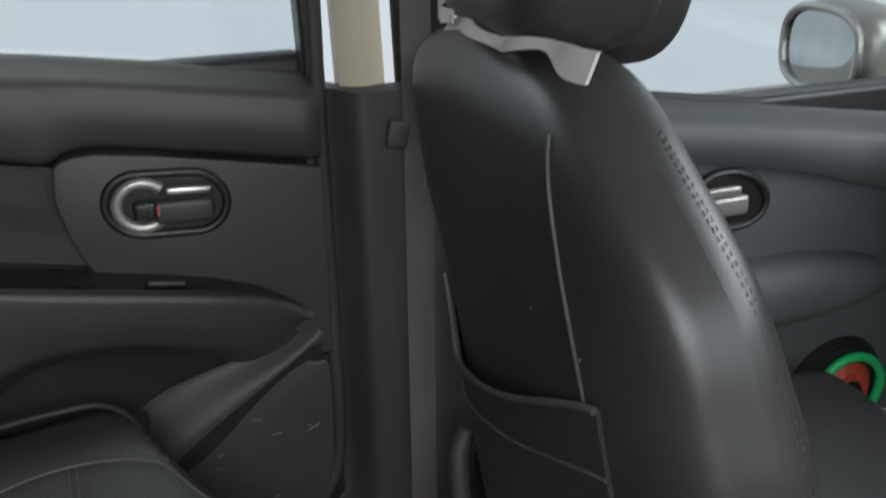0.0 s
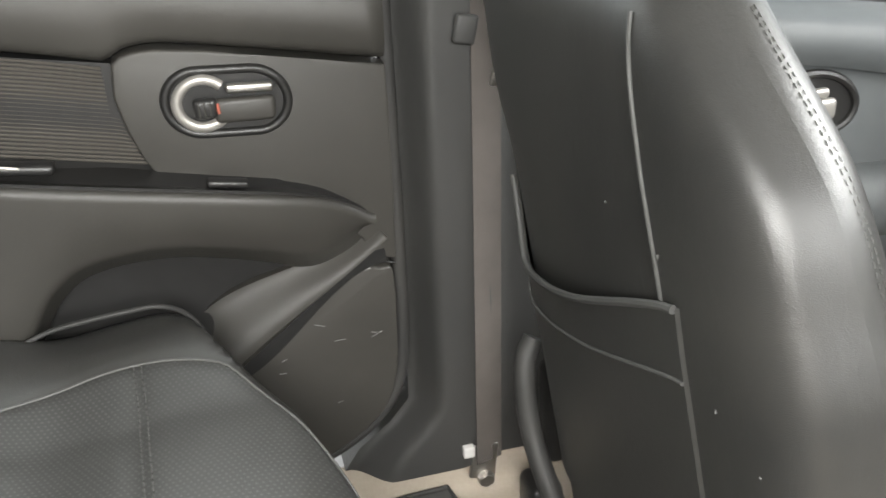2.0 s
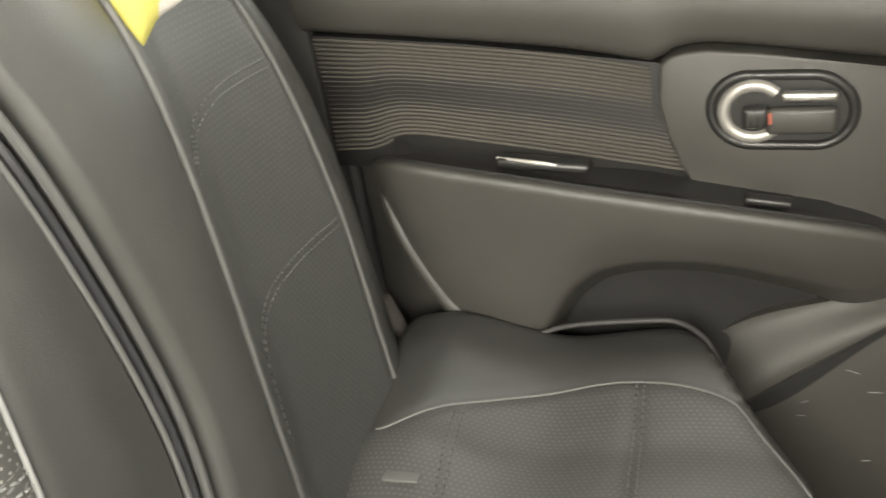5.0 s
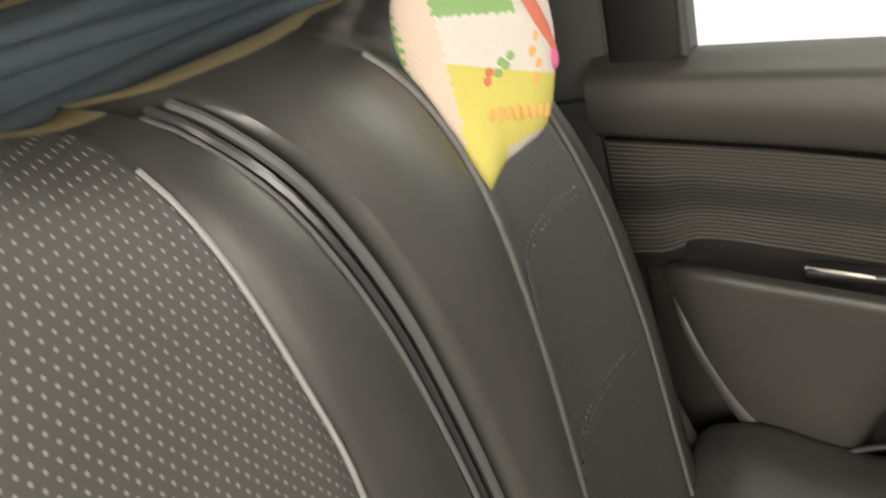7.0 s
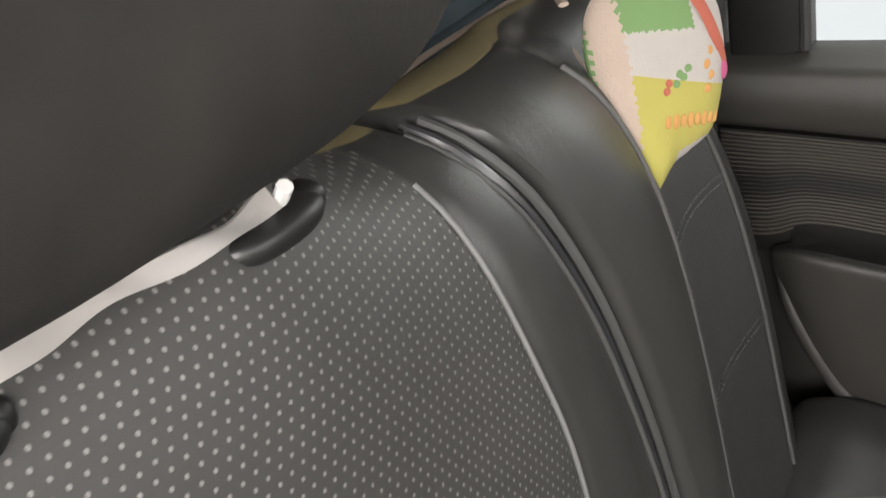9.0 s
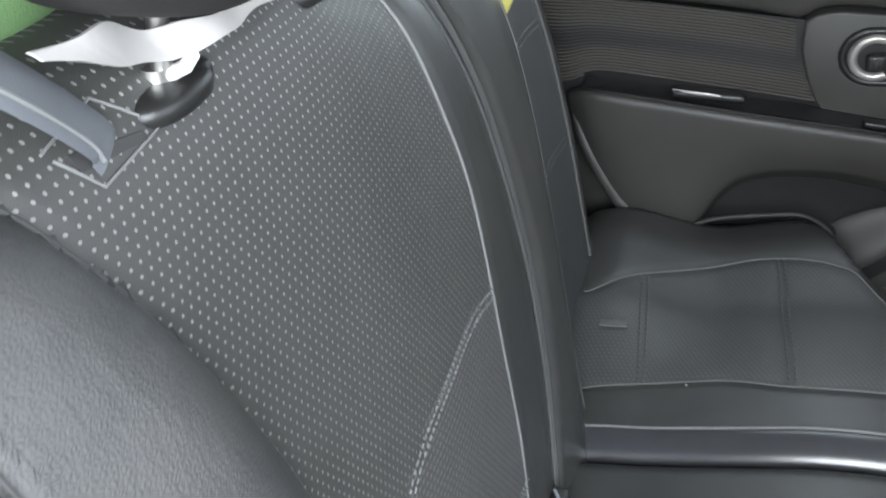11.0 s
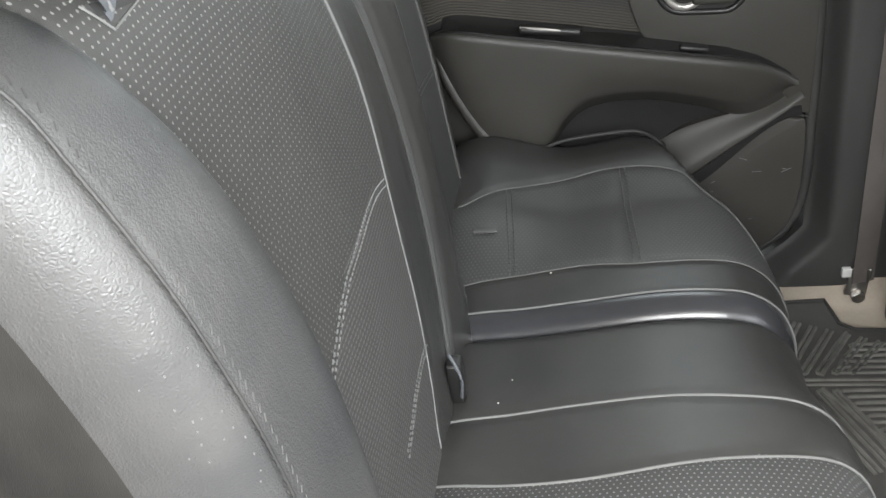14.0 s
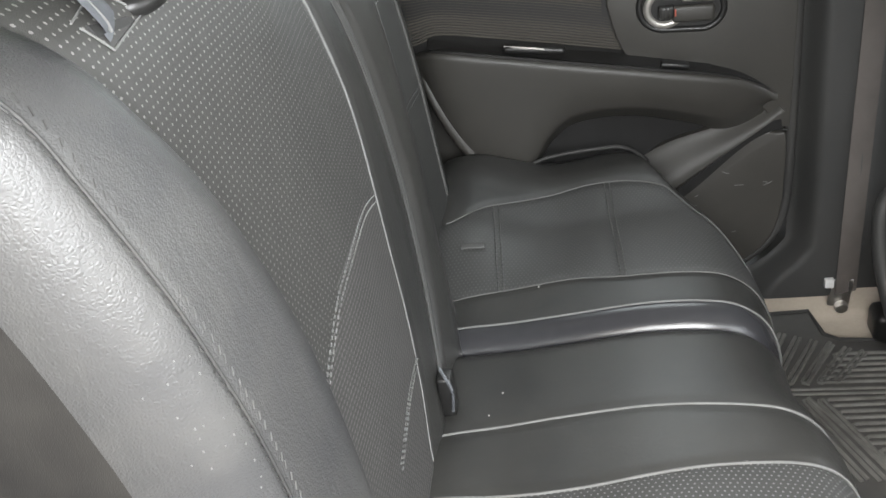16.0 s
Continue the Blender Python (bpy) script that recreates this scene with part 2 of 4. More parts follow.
def sheet(f, nu, nv, bm=None, back=None):
    """A grid skin f(u, v); with back (a vector) it is closed into a body of that depth."""
    bm = bm or bmesh.new()
    rows = [[bm.verts.new(f(i / nu, j / nv)) for i in range(nu + 1)] for j in range(nv + 1)]
    for j in range(nv):
        for i in range(nu):
            bm.faces.new((rows[j][i], rows[j][i + 1], rows[j + 1][i + 1], rows[j + 1][i]))
    if back is not None:
        edge = rows[0] + [r[-1] for r in rows[1:]] + rows[-1][-2::-1] + [r[0] for r in rows[-2:0:-1]]
        rear = [bm.verts.new(v.co + Vector(back)) for v in edge]
        for k in range(len(edge)):
            q = (k + 1) % len(edge)
            bm.faces.new((edge[k], edge[q], rear[q], rear[k]))
        bm.faces.new(rear)
    return bm


def plate(outline, y, depth, bevel=0.004, dome=0.0):
    """A panel in the door's plane: an outline of (x, z) at depth y, its rim rounded towards the cabin."""
    bm = bmesh.new()
    front = [bm.verts.new((x, y, z)) for x, z in outline]
    face = bm.faces.new(front)
    out = bmesh.ops.extrude_face_region(bm, geom=[face])
    for v in (g for g in out["geom"] if isinstance(g, bmesh.types.BMVert)):
        v.co.y += depth
    if bevel:
        bm.edges.ensure_lookup_table()
        rim = [e for e in bm.edges if all(abs(v.co.y - y) < 1e-6 for v in e.verts)]
        bmesh.ops.bevel(bm, geom=rim, offset=bevel, segments=3, profile=0.5, affect="EDGES")
    return bm


def xz(pts, n=6, closed=True):
    return [(q.x, q.y) for q in curve_pts([(a, b, 0) for a, b in pts], n, closed)]


def rbox(center, size, r=0.01, seg=3, rot=None):
    bm = bmesh.new()
    bmesh.ops.create_cube(bm, size=1.0)
    bmesh.ops.scale(bm, vec=size, verts=bm.verts)
    if r:
        bmesh.ops.bevel(bm, geom=bm.edges[:], offset=r, segments=seg, profile=0.5, affect="EDGES")
    if rot is not None:
        bmesh.ops.transform(bm, matrix=rot, verts=bm.verts)
    bmesh.ops.translate(bm, vec=center, verts=bm.verts)
    return bm


def disc(center, axis, r, depth, n=32, r2=None, bevel=0.0):
    bm = bmesh.new()
    bmesh.ops.create_cone(bm, cap_ends=True, segments=n, radius1=r, radius2=r if r2 is None else r2, depth=depth)
    if bevel:
        bmesh.ops.bevel(bm, geom=[e for e in bm.edges if len(e.link_faces) == 2 and e.calc_face_angle(0) > 0.7],
                        offset=bevel, segments=2, affect="EDGES")
    bmesh.ops.transform(bm, matrix=Vector(axis).to_track_quat("Z", "Y").to_matrix().to_4x4(), verts=bm.verts)
    bmesh.ops.translate(bm, vec=center, verts=bm.verts)
    return bm


def ring(center, r, rt, sx=1.0, n=36, a0=0.0, a1=2 * math.pi, wide=1.0):
    """A rounded loop (or part of one) in the door's plane."""
    pts = [Vector((center[0] + math.cos(a0 + (a1 - a0) * k / n) * r * sx, center[1],
                   center[2] + math.sin(a0 + (a1 - a0) * k / n) * r)) for k in range(n + 1)]
    return tube(pts, rt, 10, flat=wide, up=Vector((0, 1, 0)))


def interp(table):
    xs, ys = [a for a, _ in table], [b for _, b in table]

    def f(v):
        # smooth cubic through the table's knots
        if v <= xs[0]:
            return ys[0]
        if v >= xs[-1]:
            return ys[-1]
        i = max(k for k in range(len(xs) - 1) if xs[k] <= v)
        h = xs[i + 1] - xs[i]
        t = (v - xs[i]) / h
        s = lambda k: (ys[min(k + 1, len(ys) - 1)] - ys[max(k - 1, 0)]) / (xs[min(k + 1, len(xs) - 1)] - xs[max(k - 1, 0)])
        m0, m1 = s(i) * h, s(i + 1) * h
        return ((2 * t ** 3 - 3 * t * t + 1) * ys[i] + (t ** 3 - 2 * t * t + t) * m0
                + (3 * t * t - 2 * t ** 3) * ys[i + 1] + (t ** 3 - t * t) * m1)
    return f


def step(a, b, v):
    t = min(1.0, max(0.0, (v - a) / (b - a)))
    return t * t * (3 - 2 * t)


def paint(ob, rule):
    """Gives each face of a cover the panel that it belongs to."""
    for p in ob.data.polygons:
        p.material_index = rule(p.center)
    return ob


# ---- outside ----
bm = bmesh.new()
bmesh.ops.create_grid(bm, x_segments=8, y_segments=8, size=60)
bmesh.ops.translate(bm, vec=(0, 0, -0.42), verts=bm.verts)
solo("ground", bm, CONCRETE, "pale concrete ground round the car", "ground", "structure")
solo("backdrop", rbox((0, 4.6, 6.5), (60, 0.2, 14), 0), HAZE, "pale bright overcast distance outside the windows", "backdrop", "structure")

# ---- cabin shell ----
shell = thing("car_body", "beige car body shell with grey headliner", "car body", (0, 0, -0.2), "structure")
part("floor_pan", rbox((-0.15, 0, -0.045), (2.9, 1.50, 0.06), 0), CARPET, shell)
part("roof", rbox((-0.15, 0, 1.40), (2.9, 1.46, 0.05), 0.012), HEADLINER, shell)
# added full height without a rear window, to keep light out from behind
part("rear_panel", rbox((-1.62, 0, 0.68), (0.06, 1.46, 1.40), 0.01), PILLAR, shell)
part("front_bulkhead", rbox((1.32, 0, 0.36), (0.06, 1.46, 0.72), 0.01), PLASTIC_DARK, shell)
part("quarter_panel", rbox((-1.10, 0.76, 0.42), (0.98, 0.05, 0.80), 0.01), PILLAR, shell)
part("quarter_panel", rbox((-1.10, -0.76, 0.42), (0.98, 0.05, 0.80), 0.01), PILLAR, shell)
# blanks added in place of the quarter windows, to keep their light out
part("quarter_window_blank", rbox((-1.08, 0.745, 1.09), (1.02, 0.05, 0.60), 0.01), PILLAR, shell)
part("quarter_window_blank", rbox((-1.12, -0.745, 1.09), (0.94, 0.05, 0.60), 0.01), PILLAR, shell)
part("right_front_door", rbox((0.80, -0.76, 0.40), (1.06, 0.06, 0.76), 0.01), PLASTIC, shell)
part("right_pillar", rbox((0.30, -0.73, 0.68), (0.13, 0.07, 1.40), 0.02), PILLAR, shell)
part("roof_rail", rbox((-0.15, 0.72, 1.33), (2.8, 0.07, 0.12), 0.02), HEADLINER, shell)
part("roof_rail", rbox((-0.15, -0.72, 1.335), (2.8, 0.07, 0.11), 0.02), HEADLINER, shell)
part("sill", rbox((0.15, -0.74, 0.02), (0.9, 0.10, 0.14), 0.02), BEIGE, shell)

# door step of the far side: pale carpet over the sill, between pillar and cushion
bm = sheet(lambda u, v: Vector((0.02 + u * 0.46, 0.60 + v * 0.15, -0.012 + 0.055 * step(0.72, 1.0, v) + 0.002 * math.sin(u * 9))), 16, 10, back=(0, 0, -0.05))
solo("sill_carpet", bm, CARPET, "pale carpet covering the inner door sill", "carpet", "structure")

# ---- B pillar of the far side ----
pillar = thing("pillar", "charcoal plastic centre pillar trim with beige painted upper part", "pillar", (0.28, 0.72, 0.05), "structure")


def pillar_skin(u, v):
    z = 0.055 + v * 0.675
    x = 0.206 + u * 0.19
    y = 0.735 - 0.045 * step(0.02, 0.22, u) + 0.02 * step(0.55, 0.75, u)
    y -= 0.006 * step(0.2, 0.0, v)
    x -= 0.10 * step(0.16, 0.0, v) * (1 - u)
    return Vector((x, y, z))


part("lower_trim", sheet(pillar_skin, 30, 20, back=(0, 0.04, 0)), PILLAR, pillar)
part("upper_post", sheet(lambda u, v: Vector((0.232 + 0.055 * u - 0.02 * v, 0.735 - 0.012 * math.sin(math.pi * u), 0.722 + 0.57 * v)), 10, 8, back=(0, 0.03, 0)), BEIGE, pillar, "beige painted upper pillar post")
part("door_seal", tube(curve_pts([(0.207, 0.728, 1.28), (0.203, 0.728, 0.72), (0.202, 0.724, 0.39), (0.196, 0.720, 0.235), (0.163, 0.715, 0.16), (0.09, 0.71, 0.11), (0.0, 0.71, 0.09)], 8), 0.010, 10), RUBBER, pillar, "black rubber door seal")
part("front_seal", tube(curve_pts([(0.312, 0.75, 1.28), (0.315, 0.75, 0.9), (0.32, 0.75, 0.72)], 6), 0.016, 10), RUBBER, pillar)

belt = thing("seat_belt", "grey brown seat belt hanging beside the pillar", "seat belt", (0.31, 0.68, 0.05))
bm = sheet(lambda u, v: Vector((0.286 + 0.040 * u + 0.006 * math.sin(v * 3), 0.678 + 0.012 * u + 0.006 * math.sin(v * 5), 0.06 + 1.15 * v)), 4, 30, back=(0.0005, 0.0025, 0))
part("webbing", bm, WEB, belt)
part("buckle_tongue", rbox((0.284, 0.674, 0.682), (0.026, 0.010, 0.034), 0.004, rot=Matrix.Rotation(radians(12), 4, "Y")), PILLAR, belt)
part("tongue_slot", rbox((0.318, 0.668, 0.632), (0.010, 0.006, 0.034), 0.002, rot=Matrix.Rotation(radians(14), 4, "Y")), CHROME, belt)
part("anchor_plate", rbox((0.299, 0.690, 0.058), (0.038, 0.008, 0.060), 0.003, rot=Matrix.Rotation(radians(6), 4, "Y")), CHROME, belt)
part("anchor_bolt", disc((0.300, 0.682, 0.030), (0, -1, 0), 0.013, 0.014, 6, bevel=0.002), CHROME, belt)
part("anchor_cover", rbox((0.275, 0.682, 0.086), (0.016, 0.012, 0.018), 0.002), WHITE, belt)

# ---- rear door of the far side ----
D = 0.700
door = thing("rear_door", "dark grey plastic rear door with ribbed fabric insert", "car door", (-0.1, 0.74, 0.10))
part("door_shell", rbox((-0.135, 0.768, 0.44), (0.66, 0.04, 0.66), 0.012), PLASTIC_DARK, door)

seam_top = interp([(-0.47, 0.738), (-0.345, 0.721), (-0.2, 0.699), (-0.099, 0.677)])
seam_front = interp([(-0.099, 0.677), (-0.085, 0.688), (-0.048, 0.692), (0.05, 0.676), (0.198, 0.648)])
sill_z = interp([(-0.48, 0.822), (-0.40, 0.816), (-0.125, 0.793), (0.20, 0.746)])


def seam(x):
    return seam_top(x) if x < -0.099 else seam_front(x)


def upper_skin(u, v):
    x = -0.475 + 0.673 * u
    lo, hi = seam(x) + 0.0025, sill_z(x)
    z = lo + (hi - lo) * v
    y = 0.700 - 0.010 * math.sin(math.pi * min(1, v * 1.1)) + 0.03 * step(0.82, 1.0, v) + 0.006 * step(0.08, 0.0, v) + 0.008 * step(0.985, 1.0, u)
    return Vector((x, y, z))


part("upper_panel", sheet(upper_skin, 60, 16, back=(0, 0.03, 0)), PLASTIC, door)

arm_top = interp([(-0.42, 0.590), (-0.38, 0.602), (-0.30, 0.590), (-0.14, 0.559), (0.035, 0.524), (0.104, 0.505), (0.147, 0.481), (0.168, 0.462)])
arm_out = interp([(-0.42, 0.680), (-0.38, 0.652), (-0.30, 0.646), (-0.10, 0.648), (0.05, 0.656), (0.12, 0.670), (0.172, 0.692)])
arm_low = interp([(-0.42, 0.565), (-0.392, 0.505), (-0.347, 0.420), (-0.297, 0.370), (-0.266, 0.352), (-0.243, 0.374), (-0.203, 0.438), (-0.160, 0.468), (-0.069, 0.474), (0.03, 0.452), (0.09, 0.432), (0.14, 0.440), (0.172, 0.452)])

# ribbed fabric insert: real ribs, level with the seam
bm = bmesh.new()
ribs = 25
for k in range(ribs):
    f = (k + 0.5) / ribs
    pts = []
    for i in range(29):
        x = -0.468 + i / 28 * 0.405
        z = (seam_top(min(x, -0.099)) - 0.004) * (1 - f) + (arm_top(x) + 0.008) * f if x < -0.099 else (0.668 - 0.0) * (1 - f) + (arm_top(x) + 0.008) * f
        edge = -0.099 + 0.034 * step(0.35, 1.0, f)
        if x <= edge + 0.004:
            pts.append(Vector((min(x, edge), 0.7065 + 0.004 * math.sin(f * math.pi), z)))
    tube(pts, 0.0017, 6, flat=1.0, bm=bm)
part("ribbed_insert", bm, FABRIC, door, "ribbed brown grey fabric insert")
part("insert_backing", plate([(-0.47, 0.735), (-0.30, 0.712), (-0.099, 0.677), (-0.06, 0.665), (-0.05, 0.55), (-0.2, 0.56), (-0.47, 0.58)], 0.709, 0.02, 0), PLASTIC_DARK, door)

# handle panel
hp = [(-0.099, 0.640)] + [(x, seam_front(x) - 0.0035) for x in (-0.095, -0.085, -0.07, -0.05, 0.0, 0.05, 0.10, 0.15, 0.196)]
hp += [(0.197, 0.60), (0.196, 0.50), (0.194, 0.398), (0.165, 0.402), (0.155, 0.43), (0.12, 0.47), (0.03, 0.51), (-0.062, 0.535), (-0.080, 0.568), (-0.091, 0.600)]
bm = plate(hp, 0.6985, 0.03, 0.0035)
part("handle_panel", bm, PLASTIC, door)


def armrest_skin(u, v):
    """v runs from the wall over the top ledge and down the face to the underside."""
    x = -0.415 + 0.587 * u
    t, o, lo = arm_top(x), arm_out(x), arm_low(x)
    if v < 0.3:
        k = v / 0.3
        y = 0.712 + (o + 0.006 - 0.712) * k
        z = t - 0.010 + 0.010 * k + 0.004 * math.sin(math.pi * k)
    elif v < 0.42:
        k = (v - 0.3) / 0.12
        a = k * math.pi / 2
        y = o + 0.006 - 0.006 * math.sin(a)
        z = t - 0.010 * (1 - math.cos(a))
    elif v < 0.84:
        k = (v - 0.42) / 0.42
        y = o - 0.004 * math.sin(math.pi * k) + 0.016 * k
        z = t - 0.010 + (lo - t + 0.010) * k
    else:
        k = (v - 0.84) / 0.16
        y = o + 0.016 + (0.712 - o - 0.016) * k
        z = lo - 0.036 * k
    return Vector((x, y, z))


part("armrest", sheet(armrest_skin, 70, 40), PLASTIC, door)
# black top ledge of the armrest with its pull cup and small switch
bm = sheet(lambda u, v: Vector((-0.395 + 0.555 * u, (0.708 + (arm_out(-0.395 + 0.555 * u) + 0.010 - 0.708) * v), arm_top(-0.395 + 0.555 * u) + 0.0035 - 0.009 * (1 - v) + 0.020 * (1 - v) ** 3)), 50, 8, back=(0, 0, -0.004))
part("armrest_ledge", bm, PLASTIC_DARK, door, "black ledge along the armrest top")
cup = part("pull_cup", rbox((-0.218, 0.674, 0.588), (0.100, 0.022, 0.012), 0.005, rot=Matrix.Rotation(radians(7), 4, "Y")), PLASTIC_DARK, door)
part("cup_rim", tube(curve_pts([(-0.266, 0.668, 0.598), (-0.218, 0.664, 0.592), (-0.172, 0.670, 0.580)], 6), 0.0022, 6), SILVER, cup, "pale rim of the pull cup")
part("window_switch", rbox((0.005, 0.676, 0.538), (0.045, 0.016, 0.008), 0.003, rot=Matrix.Rotation(radians(9), 4, "Y")), PLASTIC_DARK, door)

# recess below the armrest, its shade put into a darker colour
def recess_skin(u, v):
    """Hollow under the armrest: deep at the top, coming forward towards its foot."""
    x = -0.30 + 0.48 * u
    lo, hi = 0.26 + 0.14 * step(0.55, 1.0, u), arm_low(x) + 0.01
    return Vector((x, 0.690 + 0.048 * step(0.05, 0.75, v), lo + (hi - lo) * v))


part("recess", sheet(recess_skin, 40, 24, back=(0, 0.02, 0)), RECESS_SHADE, door, "matt hollow under the armrest, blackened for its shade")


def rib_skin(u, v):
    """Broad diagonal fillet that runs from the armrest's tip down towards the seat."""
    a, b = Vector((0.186, 0, 0.428)), Vector((-0.070, 0, 0.236))
    p = a.lerp(b, u)
    w = 0.026 + 0.056 * step(0.05, 0.70, u)
    n = Vector((-0.617, 0, 0.787))
    q = p + n * w * (1 - v)
    y = 0.722 - 0.016 * (1 - u) - 0.044 * step(0.0, 0.8, v) * (0.35 + 0.65 * u) + 0.012 * step(0.86, 1.0, v)
    return Vector((q.x, y, q.z))


part("diagonal_fillet", sheet(rib_skin, 30, 14, back=(0, 0.02, 0)), PLASTIC, door)
part("lower_panel", plate(xz([(0.145, 0.391), (0.172, 0.391), (0.188, 0.383), (0.188, 0.31), (0.183, 0.222), (0.157, 0.165), (0.090, 0.118), (0.01, 0.10), (-0.11, 0.14), (-0.07, 0.225), (-0.01, 0.281), (0.072, 0.342)], 6), 0.694, 0.03, 0.004), PLASTIC, door)
part("panel_joint", tube(curve_pts([(0.193, 0.698, 0.393), (0.145, 0.698, 0.397), (0.072, 0.698, 0.348), (-0.07, 0.698, 0.230)], 8), 0.0014, 6), PLASTIC_DARK, door)
part("base_panel", plate([(-0.46, 0.60), (-0.30, 0.60), (0.198, 0.50), (0.196, 0.215), (0.162, 0.155), (0.09, 0.112), (-0.46, 0.11)], 0.742, 0.012, 0.003), PLASTIC, door)

# pale rim where the door trim meets the seat's side
part("trim_rim", tube(curve_pts([(-0.412, 0.686, 0.575), (-0.392, 0.674, 0.507), (-0.347, 0.668, 0.419), (-0.297, 0.664, 0.369), (-0.256, 0.662, 0.349)], 8), 0.010, 10, taper=lambda t: 0.45 + 0.65 * math.sin(math.pi * t) ** 0.7), PLASTIC, door)

# inner door handle
handle = part("handle_bezel", tube([Vector((0.018 + (0.028 if c > 0 else -0.028) + 0.038 * c, 0.697, 0.6245 - 0.06 * (0.018 * 0 + ((0.028 if c > 0 else -0.028) + 0.038 * c)) + 0.036 * s))
                                    for c, s in ((math.cos(2 * math.pi * k / 48), math.sin(2 * math.pi * k / 48)) for k in range(49))], 0.0052, 10, up=Vector((0, 1, 0))), PLASTIC_DARK, door)
hb = [(0.018 + (0.028 if c > 0 else -0.028) + 0.036 * c, 0.6245 + 0.034 * s) for c, s in ((math.cos(2 * math.pi * k / 32), math.sin(2 * math.pi * k / 32)) for k in range(32))]
part("handle_cup", plate(hb, 0.6975, 0.004, 0), PLASTIC_DARK, handle)
part("handle_ring", ring((-0.008, 0.693, 0.626), 0.0265, 0.0062, 1.05, 40, radians(42), radians(318), 0.8), SILVER, handle, "silver crescent round the lock knob")
part("handle_lever", rbox((0.036, 0.690, 0.616), (0.066, 0.012, 0.028), 0.006, rot=Matrix.Rotation(radians(2), 4, "Y")), PLASTIC, handle, "dark grey pull lever")
part("lever_top", rbox((0.043, 0.689, 0.640), (0.052, 0.010, 0.011), 0.004, rot=Matrix.Rotation(radians(3), 4, "Y")), CHROME, handle, "bright metallic lever edge")
part("lock_knob", rbox((-0.006, 0.689, 0.622), (0.026, 0.014, 0.022), 0.005), PLASTIC_DARK, handle)
for k in range(3):
    part("knob_ridge", rbox((-0.013 + 0.006 * k, 0.6815, 0.622), (0.002, 0.002, 0.017), 0.0007), PLASTIC, handle)
part("lock_mark", rbox((0.0075, 0.6815, 0.622), (0.003, 0.002, 0.012), 0.001), REDPRINT, handle, "small red lock mark")

# door window
win = thing("window_1", "closed rear side window with dark frame", "window", (-0.1, 0.745, 0.78), "structure")
part("pane", plate([(-0.385, 0.812), (0.197, 0.742), (0.185, 1.28), (-0.345, 1.28)], 0.752, 0.004, 0), GLASS, win).visible_shadow = False
part("sill_strip", tube([Vector((-0.45 + 0.66 * k / 20, 0.733, sill_z(-0.45 + 0.66 * k / 20) - 0.007)) for k in range(21)], 0.007, 8), RUBBER, win)
part("rear_frame", plate([(-0.455, 0.80), (-0.369, 0.812), (-0.350, 1.29), (-0.435, 1.29)], 0.722, 0.04, 0.006), PLASTIC_DARK, win)
part("front_frame", plate([(0.188, 0.745), (0.206, 0.745), (0.192, 1.29), (0.172, 1.29)], 0.722, 0.04, 0.005), PLASTIC_DARK, win)
part("top_frame", rbox((-0.12, 0.738, 1.275), (0.66, 0.04, 0.03), 0.006), PLASTIC_DARK, win)
part("inner_channel", tube([Vector((-0.372, 0.722, 0.815)), Vector((-0.352, 0.722, 1.27))], 0.006, 8), RUBBER, win)

# ---- rear quarter trim behind the door ----
quarter = thing("quarter_trim", "dark plastic trim panel beside the backrest", "trim panel", (-0.55, 0.74, 0.1), "structure")
part("panel", sheet(lambda u, v: Vector((-0.95 + 0.478 * u, 0.715 + 0.01 * math.sin(5 * u), 0.1 + 0.68 * v)), 14, 14, back=(0, 0.03, 0)), PILLAR, quarter)
part("pillar_cover", sheet(lambda u, v: Vector((-0.66 + 0.19 * u + 0.05 * v, 0.715 + 0.02 * (1 - math.sin(math.pi * u)), 0.74 + 0.56 * v)), 14, 10, back=(0, 0.03, 0)), PILLAR, quarter)
arch = thing("arch_trim", "dark plastic wheel arch trim beside the near backrest", "trim panel", (-0.5, -0.70, 0.05), "structure")
part("panel", rbox((-0.700, -0.606, 0.48), (0.40, 0.272, 0.99), 0.03, 4), PLASTIC_DARK, arch)
part("jamb", rbox((-0.535, 0.765, 0.44), (0.142, 0.05, 0.72), 0.01), PILLAR, quarter)
rnd = random.Random(5)
for k in range(7):
    x, z = 0.02 + 0.15 * rnd.random(), 0.20 + 0.13 * rnd.random()
    part("scuff", rbox((x, 0.6935, z), (0.006 + 0.012 * rnd.random(), 0.0012, 0.0012), 0.0004, 1, Matrix.Rotation(radians(rnd.uniform(-25, 25)), 4, "Y") if k else None), STITCH, door)


# ---- rear bench: backrests ----
BACK = curve_pts([(p[0], 0, p[1]) for p in ((-0.320, 0.22), (-0.336, 0.30), (-0.347, 0.40), (-0.355, 0.50), (-0.364, 0.62), (-0.374, 0.74), (-0.387, 0.83),
                  (-0.410, 0.915), (-0.445, 0.960), (-0.500, 0.975), (-0.540, 0.950), (-0.556, 0.85), (-0.562, 0.50), (-0.565, 0.22))], 12)
BACK_R = curve_pts([(p[0], 0, p[1]) for p in ((-0.320, 0.22), (-0.336, 0.30), (-0.347, 0.40), (-0.355, 0.50), (-0.364, 0.62), (-0.374, 0.74), (-0.384, 0.83),
                    (-0.399, 0.940), (-0.424, 1.003), (-0.475, 1.028), (-0.530, 1.000), (-0.555, 0.89), (-0.562, 0.50), (-0.565, 0.22))], 12)
TOP_R = max(range(len(BACK_R)), key=lambda k: BACK_R[k].z)
near_x = interp([(p.z, p.x) for p in BACK_R[:TOP_R:4]] + [(BACK_R[TOP_R].z, BACK_R[TOP_R].x)])
